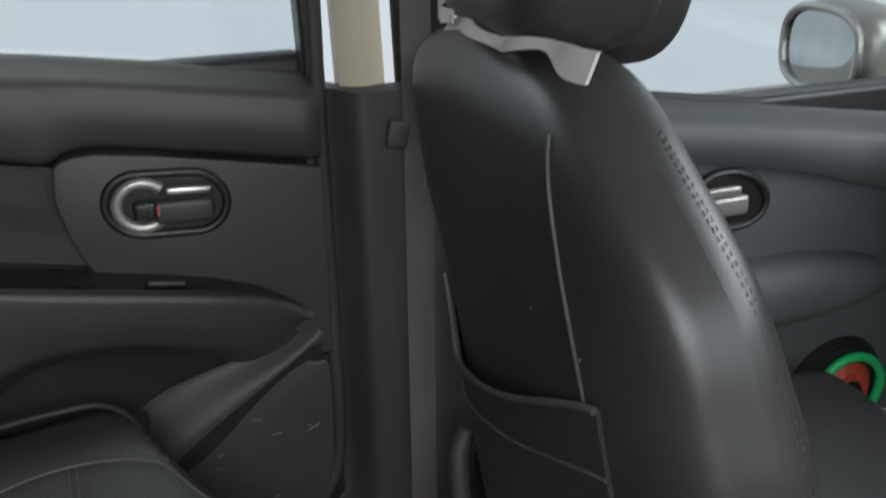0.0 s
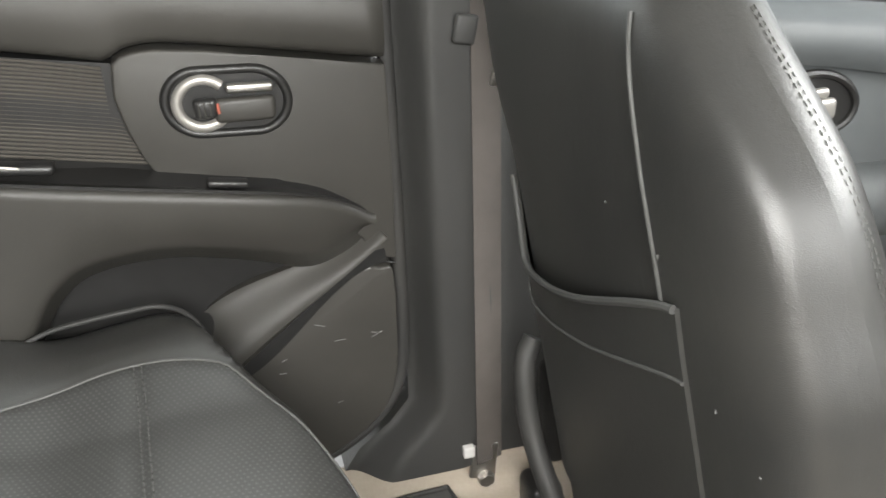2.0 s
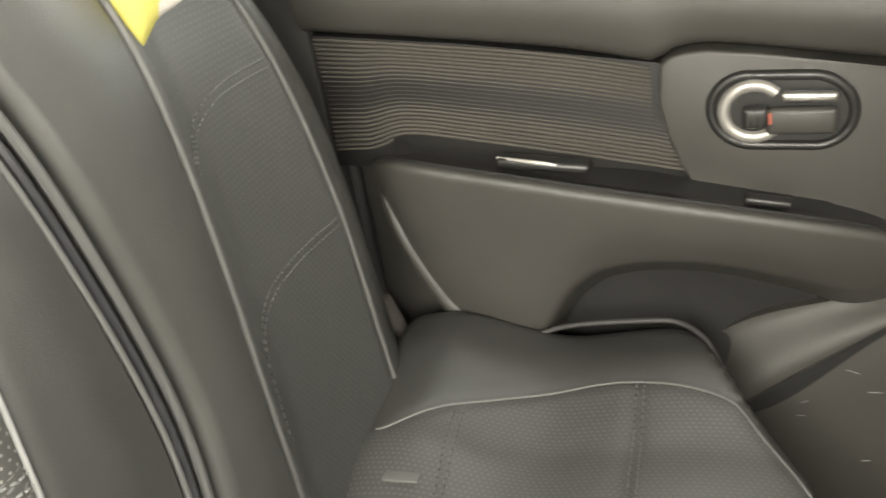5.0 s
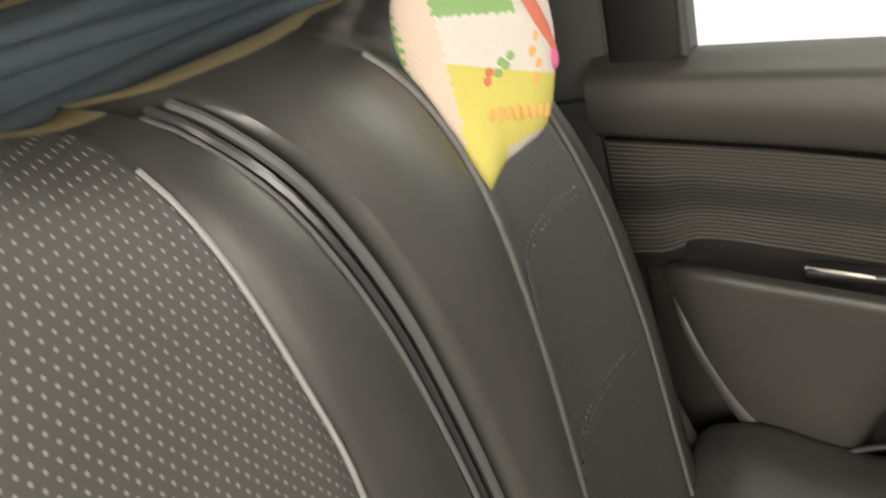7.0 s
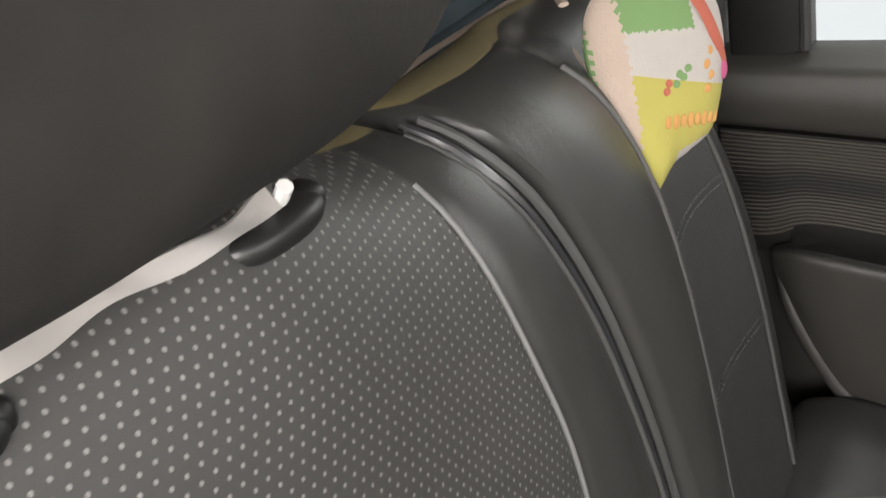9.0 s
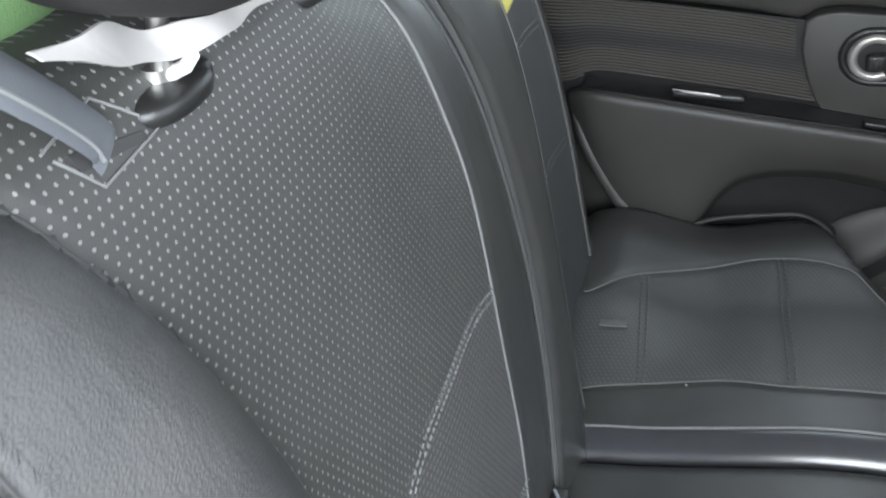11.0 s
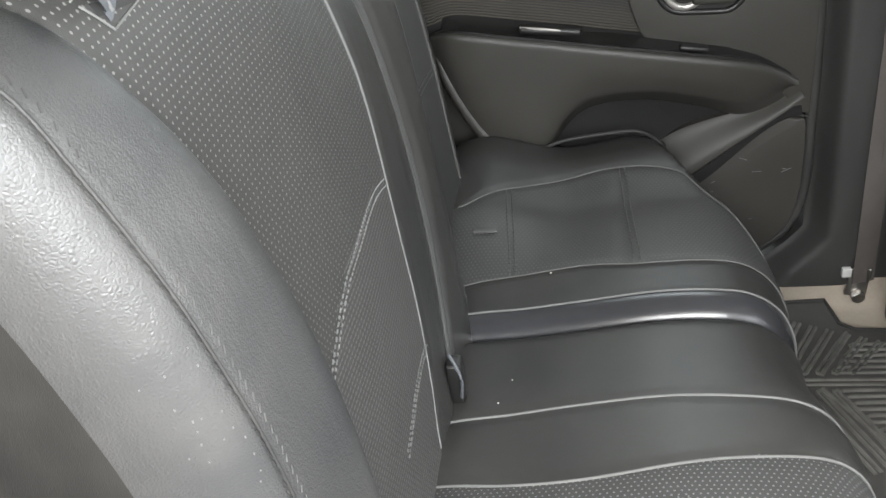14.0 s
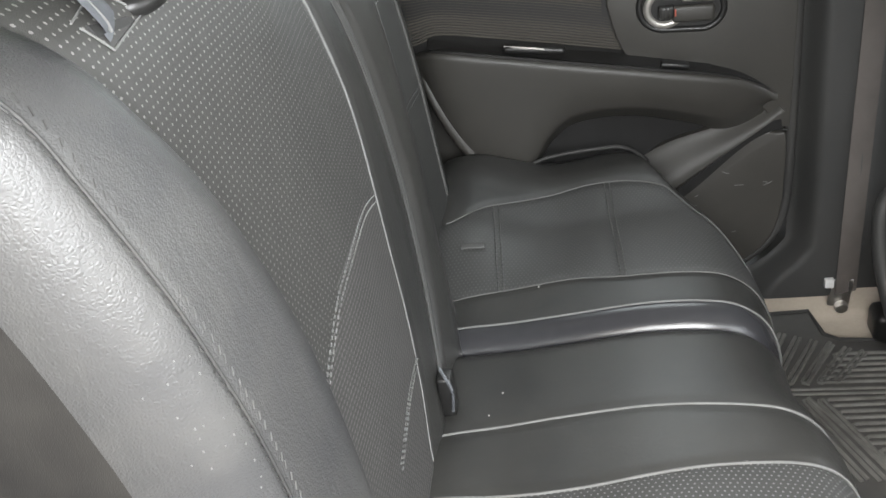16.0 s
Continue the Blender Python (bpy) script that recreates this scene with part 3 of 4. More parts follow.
TOP = max(range(len(BACK)), key=lambda k: BACK[k].z)
face_x = interp([(p.z, p.x) for p in BACK[:TOP:4]] + [(BACK[TOP].z, BACK[TOP].x)])

zip_y = interp([(0.22, 0.07), (0.33, 0.105), (0.414, 0.146), (0.48, 0.170), (0.577, 0.186), (0.645, 0.186), (0.744, 0.174), (0.83, 0.160), (0.90, 0.140), (0.943, 0.121), (0.98, 0.105)])
sm_y = interp([(0.22, -0.04), (0.36, 0.005), (0.415, 0.036), (0.50, 0.061), (0.59, 0.070), (0.673, 0.078), (0.766, 0.084), (0.83, 0.079), (0.885, 0.074), (0.944, 0.066), (0.98, 0.06)])
sid_y = interp([(0.22, 0.282), (0.56, 0.287), (0.66, 0.293), (0.77, 0.298), (0.85, 0.297), (0.92, 0.280), (0.975, 0.255)])
ol_y = interp([(0.22, 0.535), (0.585, 0.530), (0.69, 0.515), (0.76, 0.498), (0.82, 0.478), (0.90, 0.445), (0.975, 0.41)])
ou_y = interp([(0.22, 0.640), (0.50, 0.640), (0.676, 0.625), (0.765, 0.592), (0.856, 0.540), (0.92, 0.50), (0.975, 0.46)])
cv_y = interp([(0.22, -0.262), (0.60, -0.266), (0.78, -0.276), (0.86, -0.292), (0.926, -0.314), (0.958, -0.329), (0.974, -0.336), (1.0, -0.348), (1.03, -0.36)])
roll_top = interp([(0.22, 0.06), (0.45, 0.060), (0.70, 0.060), (0.79, 0.057), (0.85, 0.052), (0.90, 0.045), (0.94, 0.036), (0.98, 0.030), (1.02, 0.022)])
roll_seam = interp([(0.22, 0.05), (0.45, 0.056), (0.70, 0.056), (0.79, 0.053), (0.84, 0.048), (0.881, 0.042), (0.92, 0.034), (0.961, 0.027), (1.02, 0.024)])
SEAM_Y, WRAP_Y, WRAP_X = -0.430, 0.036, 0.068


def right_off(y, z):
    """How far the padding of the near backrest stands proud of its plain profile: a rolled bolster with a seam along it."""
    o, cv = 0.0, cv_y(z)
    if y <= SEAM_Y:
        k = min(1.0, (SEAM_Y - y) / WRAP_Y)
        o = roll_seam(z) - WRAP_X * (1 - math.sqrt(max(0.0, 1 - k * k)))
    elif y < cv:
        k = (cv - y) / (cv - SEAM_Y)
        o = roll_top(z) * math.sin(math.pi / 2 * min(1, k / 0.5)) ** 0.8 if k < 0.5 else roll_top(z) + (roll_seam(z) - roll_top(z)) * step(0.5, 1.15, k) / step(0.5, 1.15, 1.0)
    o -= 0.0022 * math.exp(-((y - SEAM_Y) / 0.004) ** 2)
    o += 0.010 * math.exp(-((y + 0.10) / 0.10) ** 2) * step(0.35, 0.55, z) * 0.5
    o -= 0.004 * math.exp(-((y - sm_y(z)) / 0.006) ** 2) + 0.005 * math.exp(-((y - cv) / 0.006) ** 2)
    o += 0.006 * math.exp(-((y - (sm_y(z) + zip_y(z)) / 2) / 0.03) ** 2)
    o -= 0.045 * step(zip_y(z) - 0.018, zip_y(z) + 0.004, y)
    return o


def bolster_spread(u):
    """Breadth of the near backrest: a third of its columns follow the turn of the bolster."""
    return -math.sin((1 - u / 0.3) * math.pi / 2) if u < 0.3 else (u - 0.3) / 0.7


def left_off(y, z):
    o = -0.022 * step(sid_y(z) - 0.005, sid_y(z) + 0.075, y) + 0.010 * math.exp(-((y - (zip_y(z) + sid_y(z)) / 2 - 0.012) / 0.048) ** 2) - 0.005 * math.exp(-((y - sid_y(z)) / 0.007) ** 2)
    o -= 0.045 * step(zip_y(z) + 0.030, zip_y(z) + 0.004, y)
    o -= 0.010 * math.sin(math.pi * min(1, max(0, (y - sid_y(z)) / (ol_y(z) - sid_y(z))))) if y > sid_y(z) else 0
    o -= 0.004 * math.exp(-((y - ol_y(z)) / 0.007) ** 2)
    if y > ol_y(z):
        o -= 0.075 * ((y - ol_y(z)) / (ou_y(z) - ol_y(z))) ** 2.2
    return o


def back_body(lo, hi, off, nu, line=BACK, peak=TOP):
    """A closed padded backrest between the edges lo(z) and hi(z)."""
    def f(u, v):
        k = v * (len(line) - 1)
        i = min(int(k), len(line) - 2)
        p = line[i].lerp(line[i + 1], k - i)
        y = lo(p.z) + (hi(p.z) - lo(p.z)) * u
        if line is BACK_R:
            q = bolster_spread(u)
            y = SEAM_Y + WRAP_Y * q if q < 0 else SEAM_Y + (hi(p.z) - SEAM_Y) * q
            p = p.lerp(BACK[i].lerp(BACK[i + 1], k - i), step(-0.10, 0.08, y))
        front = step(peak + 14, peak - 6, k)
        o = off(y, p.z)
        return Vector((max(-0.56, p.x + o * front), y, p.z + max(0, o) * 0.12 * (1 - abs(2 * front - 1))))
    rows = len(line) * 3 // 4
    bm = sheet(f, nu, rows)
    bm.verts.ensure_lookup_table()
    bm.faces.new([bm.verts[j * (nu + 1)] for j in range(rows + 1)])
    bm.faces.new([bm.verts[j * (nu + 1) + nu] for j in range(rows, -1, -1)])
    return bm


def close_sides(bm):
    bm.edges.ensure_lookup_table()
    bmesh.ops.holes_fill(bm, edges=[e for e in bm.edges if e.is_boundary], sides=0)
    return bm


def on_right(y, z, lift=0.0):
    w = step(-0.10, 0.08, y)
    return Vector((near_x(z) * (1 - w) + face_x(z) * w + right_off(y, z) + lift, y, z))


def on_left(y, z, lift=0.0):
    return Vector((face_x(z) + left_off(y, z) + lift, y, z))


def tan_rear(ob, nu, first, last, slot):
    """Gives whole rows of a cover, behind its top, the tan cloth edge."""
    for p in ob.data.polygons:
        if first <= p.index // nu < last and p.center.y > -0.06:
            p.material_index = slot


near = thing("rear_backrest", "black perforated leather backrest with worn side bolster", "car seat", (-0.45, -0.28, 0.22))
bm = back_body(lambda z: SEAM_Y - WRAP_Y, lambda z: zip_y(z) - 0.002, right_off, 170, BACK_R, TOP_R)


low_edge = interp([(-0.30, 0.60), (-0.245, 0.635), (-0.185, 0.663), (-0.13, 0.682), (-0.045, 0.686), (0.02, 0.682), (0.08, 0.667)])


def near_rule(c):
    if c.y < SEAM_Y - WRAP_Y * 0.9999:
        return 5
    if c.x < -0.50 and c.z < 0.9:
        return 1
    if c.y < cv_y(c.z):
        return 2
    if c.y > sm_y(c.z):
        return 1
    return 4 if c.z < low_edge(c.y) else 0


tan_rear(paint(part("cover", bm, [DOTS, LEATHER, LEATHER_WORN, OLIVE, DASHES, HEADREST], near), near_rule), 170, int(TOP_R * 0.75) - 4, int(TOP_R * 0.75) + 22, 3)
zs = [0.30 + 0.650 * k / 44 for k in range(45)]
part("piping", tube([on_right(cv_y(z), z, 0.0018) for z in zs + [0.965, 0.98, 0.992]], 0.0022, 8), STITCH_DARK, near)
part("piping", tube([on_right(sm_y(z), z, 0.0012) for z in zs], 0.0019, 8), STITCH, near)
part("zip_edge", tube([Vector((face_x(z) - 0.004, zip_y(z) - 0.003, z)) for z in zs + [0.958, 0.966]], 0.0042, 8), GLOSSY, near)
part("zip_edge", tube([Vector((face_x(z) + 0.002, zip_y(z) - 0.014, z)) for z in zs + [0.958, 0.966]], 0.0022, 8), STITCH_DARK, near)
seam_z = [0.32 + 0.695 * k / 60 for k in range(61)]
part("bolster_seam", tube([on_right(SEAM_Y, z, 0.0006) for z in seam_z], 0.0011, 6), RUBBER, near)
rnd = random.Random(4)
for dy in (0.0085, -0.0045):
    bm = bmesh.new()
    for k in range(86):
        z = 0.33 + 0.68 * k / 85 + rnd.uniform(-0.0012, 0.0012)
        a, b = on_right(SEAM_Y + dy, z, 0.0003), on_right(SEAM_Y + dy * 0.72, z - 0.0042, 0.0003)
        tube([a, a.lerp(b, 0.5), b], 0.0006, 5, bm=bm)
    part("stitching", bm, RUBBER, near, "dark puckered stitches along the bolster")
for dy in (0.0, 0.008):
    row = curve_pts([(0, 0.078, 0.667), (0, 0.02, 0.682), (0, -0.045, 0.686), (0, -0.13, 0.682), (0, -0.185, 0.663), (0, -0.245, 0.635)], 10)
    part("diagonal_stitching", stitches([on_right(p.y, p.z - dy, 0.0008) for p in row], 0.005, 0.002, 0.0009), STITCH, near)
    row = curve_pts([(0, 0.055, 0.461), (0, 0.0, 0.466), (0, -0.048, 0.464), (0, -0.12, 0.450)], 10)
    part("diagonal_stitching", stitches([on_right(p.y, p.z - dy, 0.0008) for p in row], 0.005, 0.002, 0.0009), STITCH, near)
rnd = random.Random(9)
for k in range(44):
    p = on_right(-0.440 - 0.020 * rnd.random(), 0.72 + 0.22 * rnd.random(), 0.0003)
    part("dust_speck", rbox(p, (0.0008, 0.0008, 0.0008 + 0.0009 * rnd.random()), 0), STITCH, near)
# slot with a pull strap
SLOT = ((-0.313, 0.999), (-0.269, 1.005), (-0.246, 0.981), (-0.297, 0.976), (-0.313, 0.999))
slot = part("strap_slot", tube([on_right(a[0] + (b[0] - a[0]) * k / 6, a[1] + (b[1] - a[1]) * k / 6, 0.001) for a, b in zip(SLOT, SLOT[1:]) for k in range(6)], 0.0008, 6), STITCH, near, "pale stitched edge of the strap slot")
# black sheet laid over the cover, standing for the shade inside the slot
part("slot_shade", sheet(lambda u, v: on_right(-0.303 + 0.044 * u, 0.994 - 0.010 * u - 0.008 * v + 0.004 * u * v, 0.0016), 8, 4, back=(-0.003, 0, 0)), RUBBER, slot)
strap = thing("pull_strap", "grey webbing strap threaded through the backrest slot", "strap", (-0.41, -0.28, 0.96))
a_top = curve_pts([on_right(-0.283, 0.985, 0.000), on_right(-0.290, 0.999, 0.008), Vector((-0.415, -0.326, 1.040)), Vector((-0.44, -0.368, 1.09))], 8)
part("webbing", tube(a_top, 0.013, 10, flat=0.14, up=Vector((1, 0, 0.5))), WEB_GREY, strap, "grey woven strap")
part("selvage", tube([p + Vector((0.003, -0.007, 0.0)) for p in a_top], 0.0012, 6), STITCH, strap)

far = thing("rear_backrest", "black leather backrest with grey stitched seams", "car seat", (-0.45, 0.36, 0.22))
bm = back_body(lambda z: zip_y(z) + 0.004, ou_y, left_off, 90)
tan_rear(paint(part("cover", bm, [LEATHER, DOTS_LOW, LEATHER, OLIVE], far), lambda c: (1 if sid_y(c.z) < c.y < ol_y(c.z) and c.x > -0.46 else 0)), 90, int(TOP * 0.75) - 3, int(TOP * 0.75) + 22, 3)
part("piping", tube([on_left(sid_y(z), z, 0.0012) for z in zs], 0.0032, 10), WELT, far, "broad grey welt")
part("piping", tube([on_left(ol_y(z), z, 0.0015) for z in zs], 0.0024, 10), WELT, far)
part("zip_edge", tube([Vector((face_x(z) - 0.003, zip_y(z) + 0.010, z)) for z in zs + [0.958, 0.966]], 0.0040, 8), STITCH_DARK, far)
part("zip_edge", tube([Vector((face_x(z) - 0.012, zip_y(z) + 0.003, z)) for z in zs + [0.958, 0.966]], 0.0030, 8), RUBBER, far)
for dy in (0.0, 0.008):
    row = curve_pts([(0, 0.490, 0.775), (0, 0.40, 0.772), (0, 0.312, 0.745)], 10)
    part("diagonal_stitching", stitches([on_left(p.y, p.z - dy, 0.0008) for p in row], 0.005, 0.002, 0.0008), STITCH_DARK, far)
    row = curve_pts([(0, 0.524, 0.605), (0, 0.43, 0.606), (0, 0.372, 0.598), (0, 0.330, 0.565), (0, 0.305, 0.51)], 10)
    part("diagonal_stitching", stitches([on_left(p.y, p.z - dy, 0.0008) for p in row], 0.005, 0.002, 0.0008), STITCH_DARK, far)


def superellipsoid(c, s, e1=0.6, e2=0.6, n=40, m=24, rot=None):
    bm = bmesh.new()
    sp = lambda w, e: math.copysign(abs(w) ** e, w)
    rings = []
    for j in range(1, m):
        a = -math.pi / 2 + math.pi * j / m
        rings.append([bm.verts.new((s[0] * sp(math.cos(a), e1) * sp(math.cos(b), e2), s[1] * sp(math.cos(a), e1) * sp(math.sin(b), e2), s[2] * sp(math.sin(a), e1)))
                      for b in (2 * math.pi * k / n for k in range(n))])
    for p, q in zip(rings, rings[1:]):
        for k in range(n):
            bm.faces.new((p[k], p[(k + 1) % n], q[(k + 1) % n], q[k]))
    lo, hi = bm.verts.new((0, 0, -s[2])), bm.verts.new((0, 0, s[2]))
    for k in range(n):
        bm.faces.new((rings[0][(k + 1) % n], rings[0][k], lo))
        bm.faces.new((rings[-1][k], rings[-1][(k + 1) % n], hi))
    if rot is not None:
        bmesh.ops.transform(bm, matrix=rot, verts=bm.verts)
    bmesh.ops.translate(bm, vec=c, verts=bm.verts)
    return bm


def headrest(c, size, base_z, post_x, label, tilt=0.0, guide_tilt=14):
    h = thing("headrest", label, "headrest", (post_x, c[1], base_z))
    part("cushion", superellipsoid(c, size, 0.7, 0.55, rot=Matrix.Rotation(radians(tilt), 4, "Y")), HEADREST, h)
    for dy in (-0.082, 0.082):
        guide = Matrix.Rotation(radians(guide_tilt), 4, "Y")
        part("post", tube([Vector((post_x, c[1] + dy, base_z - 0.01)), Vector((c[0], c[1] + dy, c[2]))], 0.0055, 10), CHROME, h)
        part("post_collar", tube([Vector((post_x, c[1] + dy, base_z + 0.002)), Vector((post_x + 0.002, c[1] + dy, base_z + 0.015))], 0.0085, 14), CHROME, h)
        part("post_guide", superellipsoid((post_x + 0.003, c[1] + dy, base_z), (0.018, 0.032, 0.0085), 0.7, 0.85, 40, 12, guide), PLASTIC_DARK, h)
        part("guide_button", superellipsoid((post_x + 0.003, c[1] + dy + 0.026, base_z + 0.001), (0.010, 0.009, 0.0075), 0.7, 0.7, 24, 10, guide), PLASTIC_DARK, h)
    return h


headrest((-0.385, -0.142, 1.131), (0.072, 0.182, 0.106), 0.987, -0.421, "black leather headrest over a creased white foam sheet", 6, 8)
headrest((-0.515, 0.507, 1.105), (0.055, 0.13, 0.080), 0.948, -0.538, "black leather headrest raised on chrome posts")
foam = thing("foam_sheet", "creased white foam strip under the headrest", "packing foam", (-0.43, -0.18, 1.0))
foam_z = interp([(-0.320, 1.043), (-0.272, 1.030), (-0.240, 1.018), (-0.17, 1.010), (-0.10, 1.005), (-0.068, 1.004)])
foam_h = interp([(-0.320, 0.0015), (-0.275, 0.009), (-0.240, 0.0075), (-0.18, 0.0045), (-0.10, 0.0026), (-0.068, 0.0040)])
part("strip", sheet(lambda u, v: Vector((-0.393 + 0.004 * math.sin(u * 17) - 0.006 * v, -0.320 + 0.252 * u, foam_z(-0.320 + 0.252 * u) + foam_h(-0.320 + 0.252 * u) * (2 * v - 1) + 0.0008 * math.sin(u * 31 + 2 * v))), 60, 8, back=(-0.002, 0, 0)), PAPER, foam)
for y in (-0.062, -0.224):
    part("tie", tube([Vector((-0.394, y - 0.004, 1.008)), Vector((-0.400, y - 0.002, 1.002)), Vector((-0.412, y, 0.997))], 0.0036, 8), WHITE, foam)


# ---- rear bench: cushions ----
CUSH = curve_pts([(p[0], 0, p[1]) for p in ((-0.41, 0.22), (-0.395, 0.32), (-0.340, 0.343), (-0.26, 0.352), (-0.18, 0.364), (-0.08, 0.379), (0.0, 0.380),
                  (0.048, 0.367), (0.084, 0.328), (0.100, 0.26), (0.088, 0.15), (0.06, 0.02), (-0.2, 0.02))], 9)
top_z = interp([(p.x, p.z) for p in CUSH[18:63:3]])


def gap_y(x):
    return 0.194 + 0.035 * min(0.34, max(0.0, -x))


def edge_drop(d, r):
    return 0.0 if d >= r else r - math.sqrt(max(0.0, r * r - (r - max(0, d)) ** 2))


outer_edge = interp([(-0.40, 0.665), (-0.10, 0.665), (-0.06, 0.640), (-0.035, 0.590), (0.0, 0.525), (0.035, 0.468), (0.056, 0.415), (0.085, 0.345), (0.12, 0.27)])


def left_z(x, y):
    ye = outer_edge(x)
    z = 0.030 * step(0.46, 0.60, y) - 0.9 * edge_drop(ye - y, 0.035) - edge_drop(y - gap_y(x) - 0.004, 0.042) - (3.0 * (y - ye) if y > ye else 0.0)
    z -= 0.003 * math.exp(-((y - pipe_near(x)) / 0.006) ** 2) + 0.003 * math.exp(-((y - pipe_far(x)) / 0.006) ** 2)
    z -= 0.003 * math.exp(-((x + 0.118) / 0.004) ** 2) * (1 if pipe_near(x) < y < pipe_far(x) else 0)
    z += 0.052 * step(-0.18, -0.36, x) * step(0.30, 0.47, y)
    return max(z, 0.06 - top_z(min(x, 0.09))) + 0.008 * math.sin(math.pi * min(1, max(0, (y - 0.25) / 0.3)))


def right_z(x, y):
    z = -edge_drop(gap_y(x) - 0.003 - y, 0.022) - 0.02 * step(-0.60, -0.66, y)
    for q in (pipe_a(x), pipe_b(x)):
        z -= 0.003 * math.exp(-((y - q) / 0.006) ** 2)
    return z + 0.006 * math.sin(math.pi * min(1, max(0, (-0.07 - y) / 0.4)))


pipe_near = interp([(-0.36, 0.318), (-0.184, 0.327), (-0.096, 0.310), (0.06, 0.303), (0.10, 0.29)])
pipe_far = interp([(-0.36, 0.462), (-0.30, 0.506), (-0.20, 0.552), (-0.12, 0.558), (-0.03, 0.533), (0.0, 0.492), (0.035, 0.436), (0.06, 0.385), (0.10, 0.30)])
pipe_a = interp([(-0.36, 0.040), (-0.18, 0.047), (0.01, 0.040), (0.07, 0.036), (0.12, 0.03)])
pipe_b = interp([(-0.36, -0.060), (-0.18, -0.070), (0.05, -0.048), (0.12, -0.050)])


def cushion_body(lo, hi, dz, nu):
    def f(u, v):
        k = v * (len(CUSH) - 1)
        i = min(int(k), len(CUSH) - 2)
        p = CUSH[i].lerp(CUSH[i + 1], k - i)
        y = lo(p.x) + (hi - lo(p.x)) * u
        w = step(0.12, 0.30, p.z)
        d = dz(p.x, y)
        return Vector((p.x + d * step(0.06, 0.11, p.x) * 0.8, y, p.z + d * w))
    return close_sides(sheet(f, nu, len(CUSH)))


def cushion_line(yf, dz, x0=-0.345, x1=0.094, lift=0.0015):
    out = []
    for p in CUSH[14:]:
        if p.z < 0.2:
            break
        y = yf(p.x)
        d = dz(p.x, y)
        out.append(Vector((p.x + d * step(0.06, 0.11, p.x) * 0.8 + lift * step(0.03, 0.09, p.x) + 0.038 * step(0.14, -0.02, y) * step(-0.04, 0.06, p.x), y, p.z + d * step(0.12, 0.30, p.z) + lift)))
    return out


lc = thing("seat_cushion", "black leather seat cushion with grey piping and glossy side edge", "car seat", (-0.15, 0.4, 0.10))
ob = part("cover", cushion_body(lambda x: gap_y(x) + 0.004, 0.665, left_z, 90), [LEATHER, GLOSSY, DOTS_LOW_SEAT], lc)
paint(ob, lambda c: 1 if c.y < gap_y(c.x) + 0.048 else (2 if pipe_near(c.x) < c.y < pipe_far(c.x) else 0))
part("piping", tube(cushion_line(pipe_near, left_z), 0.0013, 8), WELT, lc)
part("piping", tube(cushion_line(pipe_far, left_z), 0.0014, 8), WELT, lc)
part("edge_piping", tube(cushion_line(lambda x: gap_y(x) + 0.046, left_z), 0.0016, 8), STITCH, lc)
for x in (-0.112, -0.120, -0.288, -0.296):
    run = [(x + 0.014 * (1 - k / 30), pipe_near(x) + (pipe_far(x) - pipe_near(x)) * k / 30) for k in range(31)]
    part("stitching", stitches([Vector((a, b, top_z(a) + left_z(a, b) + 0.0018)) for a, b in run], 0.007, 0.0015, 0.0011), WELT, lc)
part("outer_lip", tube(curve_pts([(-0.27, 0.645, 0.378), (-0.21, 0.648, 0.402), (-0.12, 0.648, 0.412), (-0.085, 0.645, 0.412), (-0.058, 0.625, 0.405), (-0.036, 0.588, 0.388)], 8), 0.003, 8), RUBBER, lc)

rc = thing("seat_cushion", "black leather seat cushion with perforated centre and grey piping", "car seat", (-0.15, -0.25, 0.10))
bm = close_sides(sheet(lambda u, v: (lambda p: Vector((p.x + 0.038 * step(0.14, -0.02, -0.66 + (gap_y(p.x) + 0.657) * u) * step(-0.04, 0.06, p.x) * step(0.0, 0.25, p.z), -0.66 + (gap_y(p.x) - 0.003 + 0.66) * u, p.z + right_z(p.x, -0.66 + (gap_y(p.x) - 0.003 + 0.66) * u) * step(0.12, 0.30, p.z))))(CUSH[min(len(CUSH) - 1, round(v * (len(CUSH) - 1)))]), 110, len(CUSH) - 1))
ob = part("cover", bm, [LEATHER, DOTS_SEAT], rc)
paint(ob, lambda c: 1 if -0.50 < c.y < pipe_b(c.x) and c.z > 0.31 else 0)
part("piping", tube(cushion_line(pipe_a, right_z), 0.0017, 8), STITCH, rc)
part("piping", tube(cushion_line(pipe_b, right_z), 0.0017, 8), STITCH, rc)
part("piping", tube(cushion_line(lambda x: -0.50, right_z), 0.0017, 8), STITCH, rc)
for x in (-0.070, -0.080, -0.285, -0.293):
    part("stitching", stitches([Vector((x, -0.49 + 0.385 * k / 20, top_z(x) + right_z(x, -0.49 + 0.385 * k / 20) + 0.0012)) for k in range(21)], 0.005, 0.003, 0.0009), STITCH, rc)

# small label tabs and the centre buckle between cushion and backrest
tab = thing("label_tab", "small grey fabric label on the cushion", "label", (-0.325, 0.335, 0.34))
part("tab", rbox((-0.322, 0.405, top_z(-0.322) + left_z(-0.322, 0.405) + 0.001), (0.036, 0.014, 0.003), 0.001), WELT, tab)
buckle = thing("belt_buckle", "black seat belt buckle tucked beside the backrest edge", "buckle", (-0.325, 0.06, 0.33))
part("body", rbox((-0.330, 0.082, 0.376), (0.020, 0.026, 0.060), 0.005), PLASTIC_DARK, buckle)
